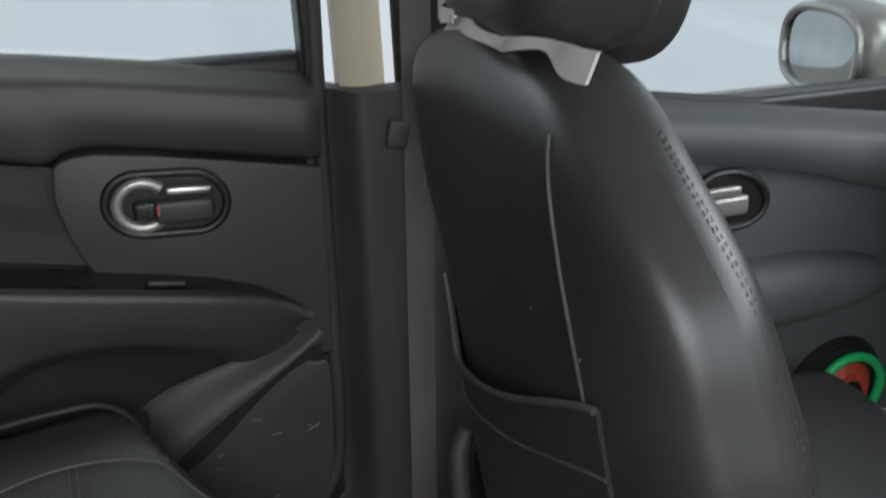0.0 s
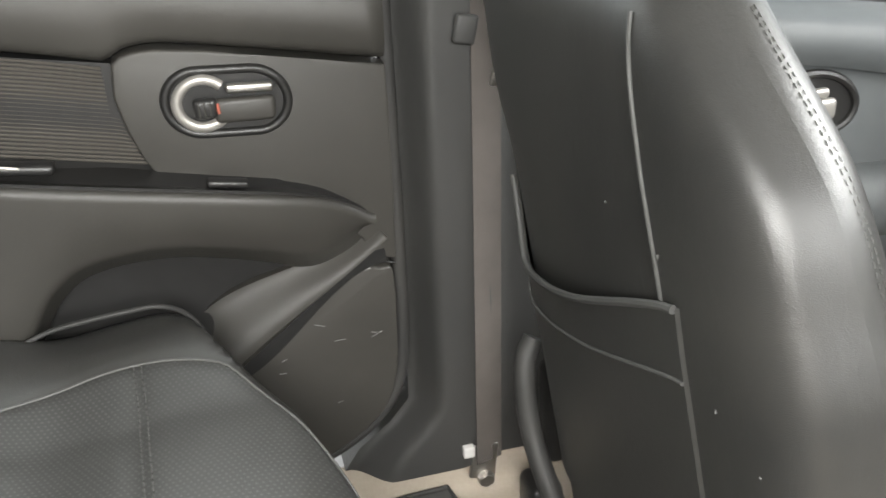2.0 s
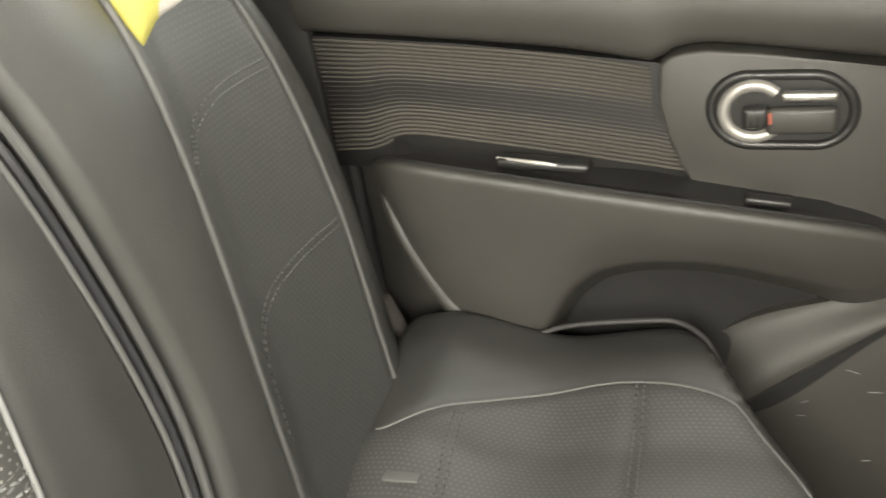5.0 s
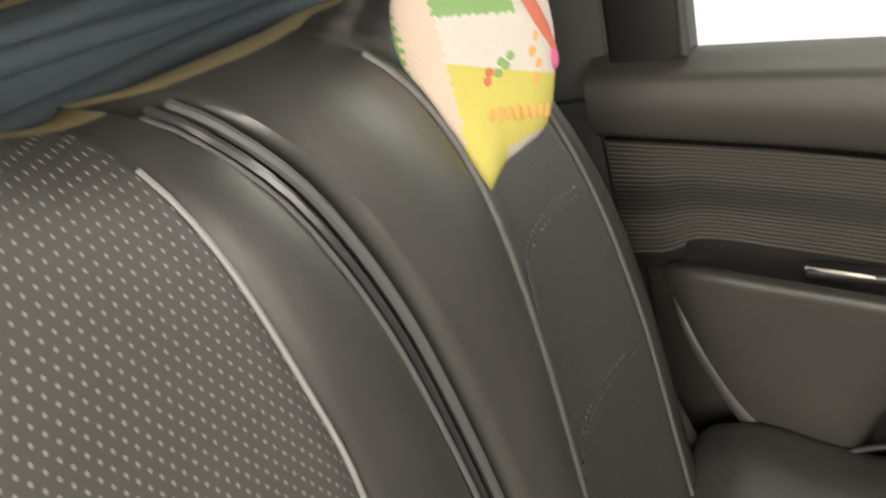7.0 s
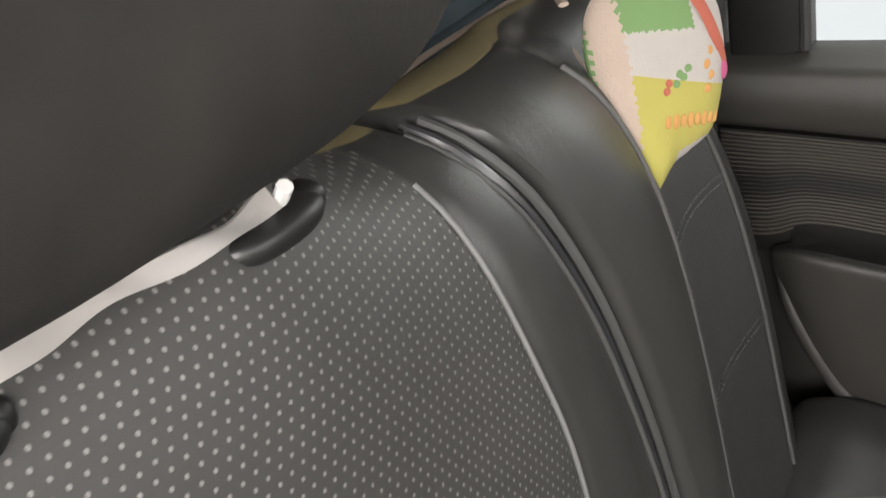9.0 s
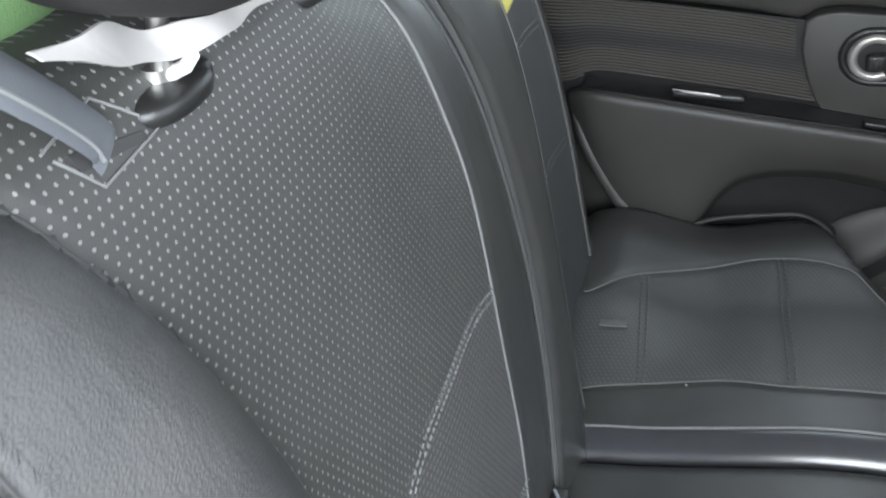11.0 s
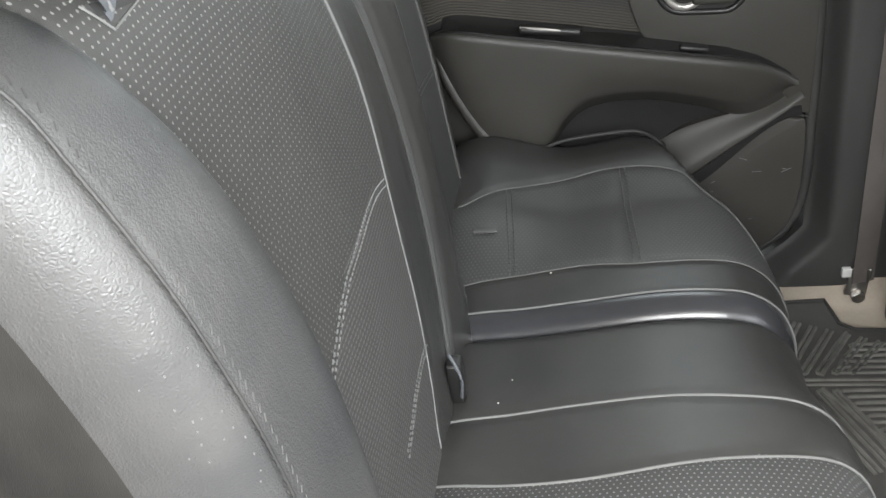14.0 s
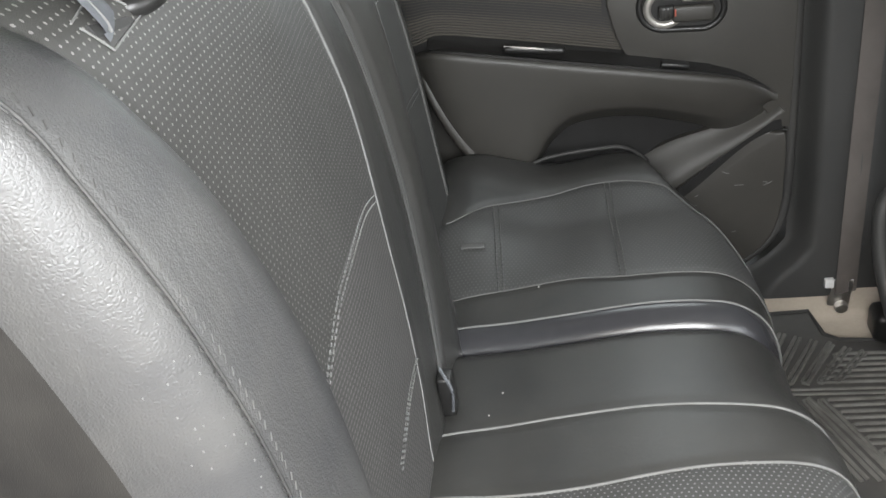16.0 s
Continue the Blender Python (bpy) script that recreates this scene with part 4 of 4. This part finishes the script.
part("loop", tube(curve_pts([(-0.324, 0.068, 0.358), (-0.320, 0.062, 0.395), (-0.334, 0.078, 0.418)], 6), 0.0022, 6), WEB_GREY, buckle)
tongue = thing("belt_buckle", "brown grey outer belt buckle with pale clip", "buckle", (-0.38, 0.63, 0.34))
part("body", rbox((-0.412, 0.645, 0.385), (0.030, 0.026, 0.11), 0.008, rot=Matrix.Rotation(radians(-18), 4, "Y")), WEB, tongue)
part("clip", rbox((-0.400, 0.655, 0.352), (0.022, 0.014, 0.020), 0.004), WHITE, tongue, "pale plastic clip")
lint = solo("lint_fleck", rbox((-0.223, 0.319, 0.3635), (0.003, 0.0028, 0.002), 0.0008), PAPER, "tiny white lint fleck on the cushion", "lint")
for k, (x, y) in enumerate(((-0.265, 0.105), (-0.28, 0.065), (-0.10, 0.345))):
    solo("lint_fleck", rbox((x, y, top_z(x) + (right_z(x, y) if y < 0.16 else left_z(x, y)) + 0.0008), (0.002, 0.0018, 0.0014), 0.0005), PAPER, "tiny pale lint fleck on the cushion", "lint")

# ---- plush pillow hanging in front of the far backrest ----
toy = thing("plush_pillow", "yellow, cream and green printed plush pillow hung from the headrest post", "plush pillow", (-0.40, 0.30, 0.83))
TIP, ACROSS, UP = Vector((-0.387, 0.336, 0.831)), Vector((0.6, 0.8, 0)), Vector((0.02, 0.13, 0.990))
FACING = ACROSS.cross(UP).normalized()
# the outline of its front, breadth and height from the tip, in centimetres
OUTLINE = curve_pts([(a / 100, b / 100, 0) for a, b in ((-2.9, -0.3), (-3.9, 0.8), (-5.7, 5.0), (-6.3, 8.3), (-6.8, 12.0), (-6.0, 14.6), (-3.0, 16.4), (0.6, 15.8), (3.4, 13.0),
                    (4.3, 10.2), (4.2, 6.9), (3.1, 3.3), (1.0, 2.1), (-0.4, 1.6), (-1.3, 0.7), (-2.1, -0.2))], 10, True)
MID = Vector((-0.010, 0.080, 0))


def on_pillow(a, b, depth=0.0):
    return TIP + ACROSS * a * 1.06 + UP * b * 1.06 + FACING * depth


def pillow(side):
    def f(u, v):
        q = MID.lerp(OUTLINE[round(u * len(OUTLINE)) % len(OUTLINE)], v)
        return on_pillow(q.x, q.y, side * 0.020 * (1 - v ** 3) ** 0.6)
    return f


def pillow_print(p):
    """Which printed field a spot of the pillow's front belongs to."""
    d = p - TIP
    a, b = d.dot(ACROSS) / 1.06, d.dot(UP) / 1.06
    edge = -0.0315 - 0.05 * max(0, 0.05 - b) + 0.0012 * math.sin(b * 900)
    if a < edge - 0.021 + 0.10 * max(0.0, 0.06 - b):
        return 3
    if a < edge:
        return 2
    if b > 0.112 + 0.5 * abs((a * 1000 % 6) - 3) / 1000 - 0.10 * a and a < 0.022:
        return 3
    if b < 0.087 - 0.28 * (a + 0.03) and not (a > -0.003 and b < 0.028 + 0.25 * (a - 0.004)):
        return 1
    return 0


bm = sheet(pillow(1), 160, 70)
sheet(pillow(-1), 160, 30, bm)
bmesh.ops.remove_doubles(bm, verts=bm.verts, dist=0.00015)
body = part("body", bm, [PLUSH_W, PLUSH_Y, PLUSH_P, PLUSH_G], toy)
paint(body, pillow_print)


def print_mark(name, a, b, w, h, mat, turn=0.0):
    """A small raised print on the pillow's front."""
    ob = part(name, superellipsoid((0, 0, 0), (w / 2, h / 2, 0.0010), 0.8, 0.9, 14, 8, Matrix.Rotation(turn, 4, "Z")), mat, toy)
    axes = Matrix((ACROSS.normalized(), UP, FACING)).transposed().to_4x4()
    rest = min(1.0, ((a + 0.010) / 0.05) ** 2 + ((b - 0.08) / 0.08) ** 2) ** 0.5
    ob.matrix_world = Matrix.Translation(on_pillow(a, b, 0.020 * (1 - rest ** 3) ** 0.6)) @ axes


for k in range(8):
    print_mark("print_bar", -0.017 + 0.0062 * k, 0.0525 - 0.0013 * k, 0.0052, 0.010 + 0.002 * (k % 2), ORANGE, -0.2)
for k, (a, b) in enumerate(((-0.017, 0.074), (-0.015, 0.079), (-0.009, 0.077), (-0.003, 0.080), (0.001, 0.085), (-0.006, 0.083))):
    print_mark("print_spot", a, b, 0.0058, 0.0062, REDPRINT if k < 2 else PLUSH_G, 0.5 * k)
for k in range(4):
    print_mark("print_bar", 0.017 + 0.0035 * (k % 2), 0.066 + 0.0085 * k, 0.008, 0.007, ORANGE, 0.4 * k)
part("ribbon", tube(curve_pts([on_pillow(0.004, 0.140, 0.018), on_pillow(0.016, 0.121, 0.019), on_pillow(0.028, 0.097, 0.016), on_pillow(0.036, 0.078, 0.010)], 8), 0.0045, 8, flat=0.3, up=FACING), REDPRINT, toy, "red printed ribbon")
part("ribbon_end", superellipsoid(on_pillow(0.037, 0.074, 0.008), (0.004, 0.006, 0.009), 1, 1, 12, 8), PINK, toy, "pink ribbon end")
cord = thing("hanging_cord", "pale cord looped from headrest post to pillow", "cord", (-0.5, 0.34, 0.96))
part("loop", tube(curve_pts([(-0.530, 0.412, 0.962), (-0.500, 0.385, 0.955), (-0.470, 0.350, 0.945), (-0.435, 0.305, 0.925), (-0.412, 0.275, 0.905)], 8), 0.006, 8, flat=0.5), PLUSH_P, cord)
part("loop", tube(curve_pts([(-0.530, 0.425, 0.965), (-0.505, 0.395, 0.985), (-0.47, 0.345, 0.990), (-0.44, 0.300, 0.985)], 8), 0.004, 8, flat=0.5), PLUSH_P, cord)
part("loop", tube(curve_pts([(-0.538, 0.420, 0.970), (-0.548, 0.36, 0.965), (-0.552, 0.28, 0.962), (-0.55, 0.20, 0.958)], 8), 0.005, 8, flat=0.5), PLUSH_P, cord)

# a second green plush behind the near headrest
green = thing("plush_toy", "light green plush toy on the backrest top", "plush toy", (-0.494, -0.235, 1.02))
part("body", superellipsoid((-0.494, -0.235, 1.060), (0.034, 0.070, 0.040), 0.9, 0.9), PLUSH_G, green)

# ---- luggage behind the bench ----
bag = thing("rolled_bag", "blue grey rolled luggage bag behind the backrest", "bag", (-0.85, 0.0, 0.5))
part("roll", tube([Vector((-0.80, -0.5 + 1.15 * k / 24, 0.905)) for k in range(25)], 0.120, 28), BAG, bag)
for a in (-0.25, 0.10, 0.42, 0.75, 1.05):
    part("fold", tube([Vector((-0.80 + 0.119 * math.cos(a), -0.48 + 1.10 * k / 24, 0.905 + 0.119 * math.sin(a) + 0.004 * math.sin(k * 0.5 + a * 9))) for k in range(25)], 0.012, 10), BAG, bag)
for y in (-0.18, 0.16):
    part("band", tube([Vector((-0.80 + 0.131 * math.cos(2 * math.pi * k / 32), y, 0.905 + 0.131 * math.sin(2 * math.pi * k / 32))) for k in range(33)], 0.008, 8, flat=0.5), RUBBER, bag)
cloth = thing("folded_cloth", "folded olive cloth lying behind the luggage bag", "cloth", (-1.02, 0.1, 0.645))
part("fold", tube([Vector((-1.00 + 0.006 * math.sin(k), -0.35 + 0.9 * k / 20, 1.025 + 0.004 * math.sin(k * 1.7))) for k in range(21)], 0.075, 16, flat=0.8), OLIVE, cloth)
part("stack", rbox((-1.02, 0.10, 0.81), (0.16, 0.85, 0.33), 0.05, 4), OLIVE, cloth)
shelf = solo("luggage_floor", rbox((-1.05, 0, 0.62), (0.95, 1.40, 0.05), 0.01), PLASTIC_DARK, "dark luggage floor behind the bench", "shelf", "structure")

# ---- floor mat with chevron ridges ----
mat = thing("floor_mat", "black rubber floor mat with raised chevron ridges, worn grey", "floor mat", (0.3, 0.2, -0.012))
bm = bmesh.new()
rim = [(0.10, -0.22), (0.52, -0.22), (0.52, 0.600), (0.285, 0.622), (0.262, 0.640), (0.250, 0.712), (0.10, 0.705)]
face = bm.faces.new([bm.verts.new((x, y, 0.0)) for x, y in rim])
for g in bmesh.ops.extrude_face_region(bm, geom=[face])["geom"]:
    if isinstance(g, bmesh.types.BMVert):
        g.co.z -= 0.010
part("sheet", bm, MAT, mat)
part("rim", tube([Vector((x, y, 0.001)) for x, y in rim + rim[:1]], 0.004, 8), RUBBER, mat)


def ridge_loop(x0, y0, x1, y1, wide, bm):
    """A long flat loop moulded on the mat, from its round end to its open end."""
    a, b = Vector((x0, y0, 0.001)), Vector((x1, y1, 0.001))
    side = (b - a).normalized().cross(Vector((0, 0, 1))) * wide / 2
    tube([b + side, a + side, a + side * 0.6 - (b - a).normalized() * wide * 0.35, a - side * 0.6 - (b - a).normalized() * wide * 0.35, a - side, b - side], 0.0036, 6, bm=bm)


bm = bmesh.new()
for base, flip in ((0.490, 1), (0.478, -1), (-0.02, -1)):
    for k in range(8):
        y = base + flip * (0.024 + 0.030 * k)
        if y < 0.60:
            ridge_loop(0.222 + 0.60 * abs(y - base) * (1 if flip > 0 else 0.75), y, 0.50, y - flip * 0.004, 0.015, bm)
    for k in range(6):
        x = 0.105 + 0.026 * k
        if flip > 0:
            ridge_loop(x + 0.02, base + 0.018, x + 0.085, base + 0.095 + 0.012 * (5 - k), 0.009, bm)
        else:
            ridge_loop(x + 0.055 - 0.07, base - 0.02, x + 0.13 - 0.07, base - 0.20, 0.010, bm)
    tube([Vector((0.11, base, 0.002)), Vector((0.51, base - 0.006, 0.002))], 0.0036, 6, flat=0.7, bm=bm)
    tube([Vector((0.200, base + flip * 0.010, 0.002)), Vector((0.295, base + flip * 0.19, 0.002))] if flip < 0 else [Vector((0.205, base + 0.010, 0.002)), Vector((0.268, base + 0.125, 0.002))], 0.0036, 6, flat=0.7, bm=bm)
tagged(part("ridge_pattern", bm, RUBBER_WORN, mat), "raised worn grey chevron ridges", kind="stuff")

# ---- front seat of the far side ----
front = thing("front_seat", "black leather front seat with rear map pocket and pale stitching", "car seat", (0.42, 0.36, 0.05))
rear_x = interp([(0.20, 0.325), (0.40, 0.302), (0.50, 0.293), (0.60, 0.284), (0.70, 0.277), (0.78, 0.276), (0.82, 0.290), (0.845, 0.32)])
half_in = interp([(0.20, 0.270), (0.40, 0.300), (0.555, 0.292), (0.625, 0.268), (0.694, 0.240), (0.741, 0.200), (0.79, 0.140), (0.82, 0.09), (0.845, 0.03)])
half_out = interp([(0.20, 0.10), (0.39, 0.135), (0.47, 0.178), (0.58, 0.225), (0.64, 0.275), (0.716, 0.298), (0.775, 0.295), (0.82, 0.22), (0.845, 0.08)])
deep = interp([(0.20, 0.18), (0.40, 0.19), (0.60, 0.17), (0.78, 0.12), (0.82, 0.09), (0.845, 0.03)])
FY = 0.36


def seat_point(a, z, grow=0.0):
    """A level ring round the backrest; a = 0 looks to the rear, positive towards the cabin's middle."""
    s, c = math.sin(a), math.cos(a)
    e = 0.5 if s >= 0 else 0.3
    hw = half_in(z) if s >= 0 else half_out(z)
    y = FY - (hw + grow) * math.copysign(abs(s) ** e, s)
    dx = deep(z) / 2
    x = rear_x(z) + dx - (dx + grow) * math.copysign(abs(c) ** (e if c > 0 else 0.9), c)
    if c > 0:
        x += 0.010 * (1 - abs(s)) * 0 - 0.012 * math.exp(-((y - FY) / 0.2) ** 2) + 0.012
    return Vector((x, y, z))


bm = close_sides(sheet(lambda u, v: seat_point(2 * math.pi * u - math.pi, 0.20 + 0.645 * (1 - (1 - v) ** 1.15)), 96, 60))
bmesh.ops.remove_doubles(bm, verts=bm.verts, dist=0.0004)
part("backrest", bm, LEATHER, front)


def seat_at(y, z, grow=0.0):
    """The point of the backrest's rear face at a given breadth."""
    hw = half_in(z) if y < FY else half_out(z)
    s = min(0.999, abs(y - FY) / hw) ** (2 if y < FY else 1 / 0.3)
    a = math.asin(s) * (1 if y < FY else -1)
    return seat_point(a, z, grow)


seam_y = interp([(0.20, 0.110), (0.445, 0.168), (0.596, 0.203), (0.704, 0.236), (0.76, 0.252), (0.80, 0.266)])
sz = [0.21 + 0.583 * k / 40 for k in range(41)]
part("piping", tube([seat_at(seam_y(z), z, 0.001) for z in sz], 0.0019, 8), STITCH_DARK, front, "grey piped seam down the backrest")
for a in (1.90, 1.98):
    part("edge_stitching", stitches([seat_point(a, 0.24 + 0.56 * k / 60, 0.0006) for k in range(61)], 0.005, 0.002, 0.0004), STITCH_DARK, front)
# map pocket: a second skin that sags a little from the back
pk_top = interp([(0.16, 0.605), (0.198, 0.598), (0.329, 0.533), (0.43, 0.495), (0.496, 0.482), (0.525, 0.51), (0.545, 0.559)])


def pocket(u, v):
    y = 0.184 + 0.360 * u
    top = pk_top(y)
    z = 0.25 + (top - 0.25) * v
    yy = FY + (y - FY) * (0.70 + 0.30 * v) if y > FY else y - (1 - v) * 0.07 * (FY - y) / 0.16
    p = seat_at(min(yy, FY + half_out(z) * 0.93), z, 0.004)
    p.x -= 0.010 * math.sin(math.pi * min(1, max(0, u))) * (0.3 + 0.7 * v)
    return p


pk = part("map_pocket", sheet(pocket, 40, 24, back=(0.004, 0, 0)), LEATHER, front)
part("pocket_hem", tube([pocket(k / 40, 1.0) + Vector((-0.001, 0, 0)) for k in range(41)], 0.0035, 8), STITCH_DARK, pk)
part("pocket_hem", tube([pocket(k / 40, 0.84) + Vector((-0.001, 0, 0)) for k in range(41)], 0.0018, 8), STITCH_DARK, pk)
part("seat_base", rbox((0.62, 0.34, 0.242), (0.52, 0.50, 0.16), 0.05, 4), LEATHER, front)
part("recliner_cover", rbox((0.40, 0.52, 0.26), (0.16, 0.04, 0.14), 0.015), PLASTIC_DARK, front)
part("frame_tube", tube(curve_pts([(0.315, 0.530, 0.36), (0.300, 0.520, 0.33), (0.300, 0.500, 0.26), (0.315, 0.465, 0.18), (0.34, 0.43, 0.10)], 8), 0.013, 10), PILLAR, front, "grey metal frame tube")
for y in (0.16, 0.53):
    part("slide_rail", rbox((0.64, y, 0.075), (0.52, 0.035, 0.05), 0.008), PLASTIC_DARK, front)
part("rail_cap", rbox((0.362, 0.625, 0.035), (0.05, 0.06, 0.06), 0.014), PLASTIC_DARK, front)
hr = thing("headrest", "black leather front headrest with torn white packing under it", "headrest", (0.36, 0.345, 0.81))
part("cushion", superellipsoid((0.345, 0.425, 0.922), (0.07, 0.137, 0.096), 0.65, 0.5), LEATHER, hr)
part("front_pad", superellipsoid((0.425, 0.455, 0.925), (0.05, 0.105, 0.125), 0.7, 0.5), LEATHER, hr)
for y in (0.365, 0.485):
    part("post", tube([Vector((0.345, y, 0.80)), Vector((0.345, y, 0.90))], 0.006, 10), CHROME, hr)
    part("post_guide", disc((0.335, y, 0.822), (0, 0, 1), 0.018, 0.016, 20, bevel=0.003), PLASTIC_DARK, hr)
torn = thing("packing_strip", "torn white foam strip round the headrest base", "packing foam", (0.32, 0.345, 0.83))
part("strip", sheet(lambda u, v: Vector((0.276 + 0.008 * v + 0.004 * math.sin(u * 19), 0.480 - 0.285 * u, 0.838 + 0.020 * u + 0.004 * math.sin(u * 11) + (0.006 + 0.005 * math.sin(u * 7 + 1) ** 2 + 0.010 * step(0.72, 0.92, u)) * (v - 0.4))), 70, 6, back=(0.003, 0, 0)), PAPER, torn)
part("torn_end", sheet(lambda u, v: Vector((0.276 + 0.004 * math.sin(u * 9), 0.495 - 0.034 * u, 0.842 + 0.018 * v * (1 - 0.35 * u))), 8, 6, back=(0.002, 0, 0)), PAPER, torn)
for k, (y, z) in enumerate(((0.285, 0.641), (0.208, 0.631), (0.229, 0.484), (0.17, 0.49), (0.26, 0.44), (0.14, 0.54), (0.10, 0.51), (0.31, 0.40), (0.28, 0.37))):
    p = seat_at(y, z, 0.0005)
    solo("lint_fleck", rbox(p, (0.0012, 0.0016, 0.0035 if k % 2 else 0.0018), 0.0005), STITCH, "tiny pale scuff fleck on the seat back", "lint")

# ---- front door of the far side ----
fd = thing("front_door", "grey plastic front door with armrest and round loudspeaker", "car door", (0.8, 0.75, 0.1))
fs = interp([(0.40, 0.700), (0.616, 0.672), (1.024, 0.613), (1.30, 0.575)])
fseam = interp([(0.40, 0.612), (0.729, 0.576), (0.90, 0.542), (1.018, 0.509), (1.30, 0.43)])
part("door_shell", rbox((0.82, 0.79, 0.36), (0.86, 0.05, 0.58), 0.01), PLASTIC_DARK, fd)
part("upper_panel", sheet(lambda u, v: Vector((0.39 + 0.86 * u, 0.722 - 0.020 * math.sin(math.pi * min(1, 0.1 + v)) + 0.045 * step(0.7, 1.0, v), fseam(0.39 + 0.86 * u) + 0.004 + (fs(0.39 + 0.86 * u) - fseam(0.39 + 0.86 * u)) * v)), 40, 14, back=(0, 0.04, 0)), FRONT_DOOR, fd)
part("lower_panel", sheet(lambda u, v: Vector((0.39 + 0.86 * u, 0.735 - 0.012 * math.sin(math.pi * v), 0.08 + (fseam(0.39 + 0.86 * u) - 0.08) * v)), 40, 20, back=(0, 0.03, 0)), FRONT_DOOR, fd)
part("armrest", superellipsoid((0.80, 0.715, 0.365), (0.28, 0.055, 0.055), 0.9, 0.7, rot=None), FRONT_DOOR, fd)
fh = part("handle_bezel", tube([Vector((0.785 + 0.060 * math.cos(2 * math.pi * k / 40), 0.722, 0.518 + 0.042 * math.sin(2 * math.pi * k / 40) - 0.15 * 0.06 * math.cos(2 * math.pi * k / 40))) for k in range(41)], 0.006, 8, up=Vector((0, 1, 0))), PLASTIC_DARK, fd)
part("handle_cup", plate([(0.785 + 0.058 * math.cos(2 * math.pi * k / 32), 0.518 + 0.040 * math.sin(2 * math.pi * k / 32) - 0.009 * math.cos(2 * math.pi * k / 32)) for k in range(32)], 0.722, 0.006, 0), PLASTIC_DARK, fh)
part("handle_lever", rbox((0.771, 0.714, 0.512), (0.075, 0.014, 0.030), 0.007), SILVER, fh)
part("lever_top", rbox((0.763, 0.712, 0.536), (0.06, 0.012, 0.014), 0.005), SILVER, fh)
sp = part("speaker_ring", tube([Vector((1.035 + 0.062 * math.cos(2 * math.pi * k / 40), 0.700, 0.162 + 0.062 * math.sin(2 * math.pi * k / 40))) for k in range(41)], 0.008, 10, up=Vector((0, 1, 0))), GREEN, fd, "green loudspeaker ring")
part("speaker_cone", disc((1.035, 0.704, 0.162), (0, -1, 0), 0.055, 0.02, 40, 0.035), RED, sp, "red loudspeaker cone")
part("speaker_cap", disc((1.035, 0.692, 0.162), (0, -1, 0), 0.024, 0.016, 24, 0.016), PLASTIC_DARK, sp)
part("speaker_housing", disc((1.025, 0.722, 0.162), (0, -1, 0), 0.095, 0.03, 40, 0.082, 0.004), PLASTIC_DARK, sp)
fw = thing("window_2", "closed front side window", "window", (0.8, 0.78, 0.68), "structure")
part("pane", plate([(0.36, 0.69), (1.28, 0.565), (1.15, 1.12), (0.38, 1.14)], 0.782, 0.004, 0), GLASS, fw).visible_shadow = False
part("sill_strip", tube([Vector((0.38 + 0.9 * k / 20, 0.772, fs(0.38 + 0.9 * k / 20) + 0.003)) for k in range(21)], 0.007, 8), RUBBER, fw)
part("rear_frame", plate([(0.335, 0.70), (0.375, 0.70), (0.375, 1.16), (0.335, 1.16)], 0.745, 0.05, 0.006), PLASTIC_DARK, fw)
part("windscreen_post", tube([Vector((1.30, 0.76, 0.62)), Vector((1.05, 0.72, 1.16))], 0.03, 10), PILLAR, fw)
dash = solo("dashboard", rbox((1.18, 0.0, 0.52), (0.24, 1.36, 0.26), 0.06, 5), PLASTIC_DARK, "black plastic dashboard end", "dashboard", "structure")
mir = thing("side_mirror", "silver oval outside mirror seen through the window", "mirror", (1.12, 0.98, 0.68))
part("housing", superellipsoid((1.24, 1.05, 0.640), (0.06, 0.115, 0.085), 0.7, 0.7), SILVER, mir)
part("rim", tube([Vector((1.178, 1.05 + 0.100 * math.copysign(abs(math.cos(2 * math.pi * k / 40)) ** 0.7, math.cos(2 * math.pi * k / 40)), 0.640 + 0.074 * math.copysign(abs(math.sin(2 * math.pi * k / 40)) ** 0.7, math.sin(2 * math.pi * k / 40)))) for k in range(41)], 0.008, 8, up=Vector((1, 0, 0))), CHROME, mir)
part("mirror_glass", superellipsoid((1.182, 1.05, 0.640), (0.004, 0.095, 0.070), 0.7, 0.7), MIRROR, mir)
part("stalk", rbox((1.22, 0.87, 0.60), (0.05, 0.20, 0.03), 0.01), SILVER, mir)
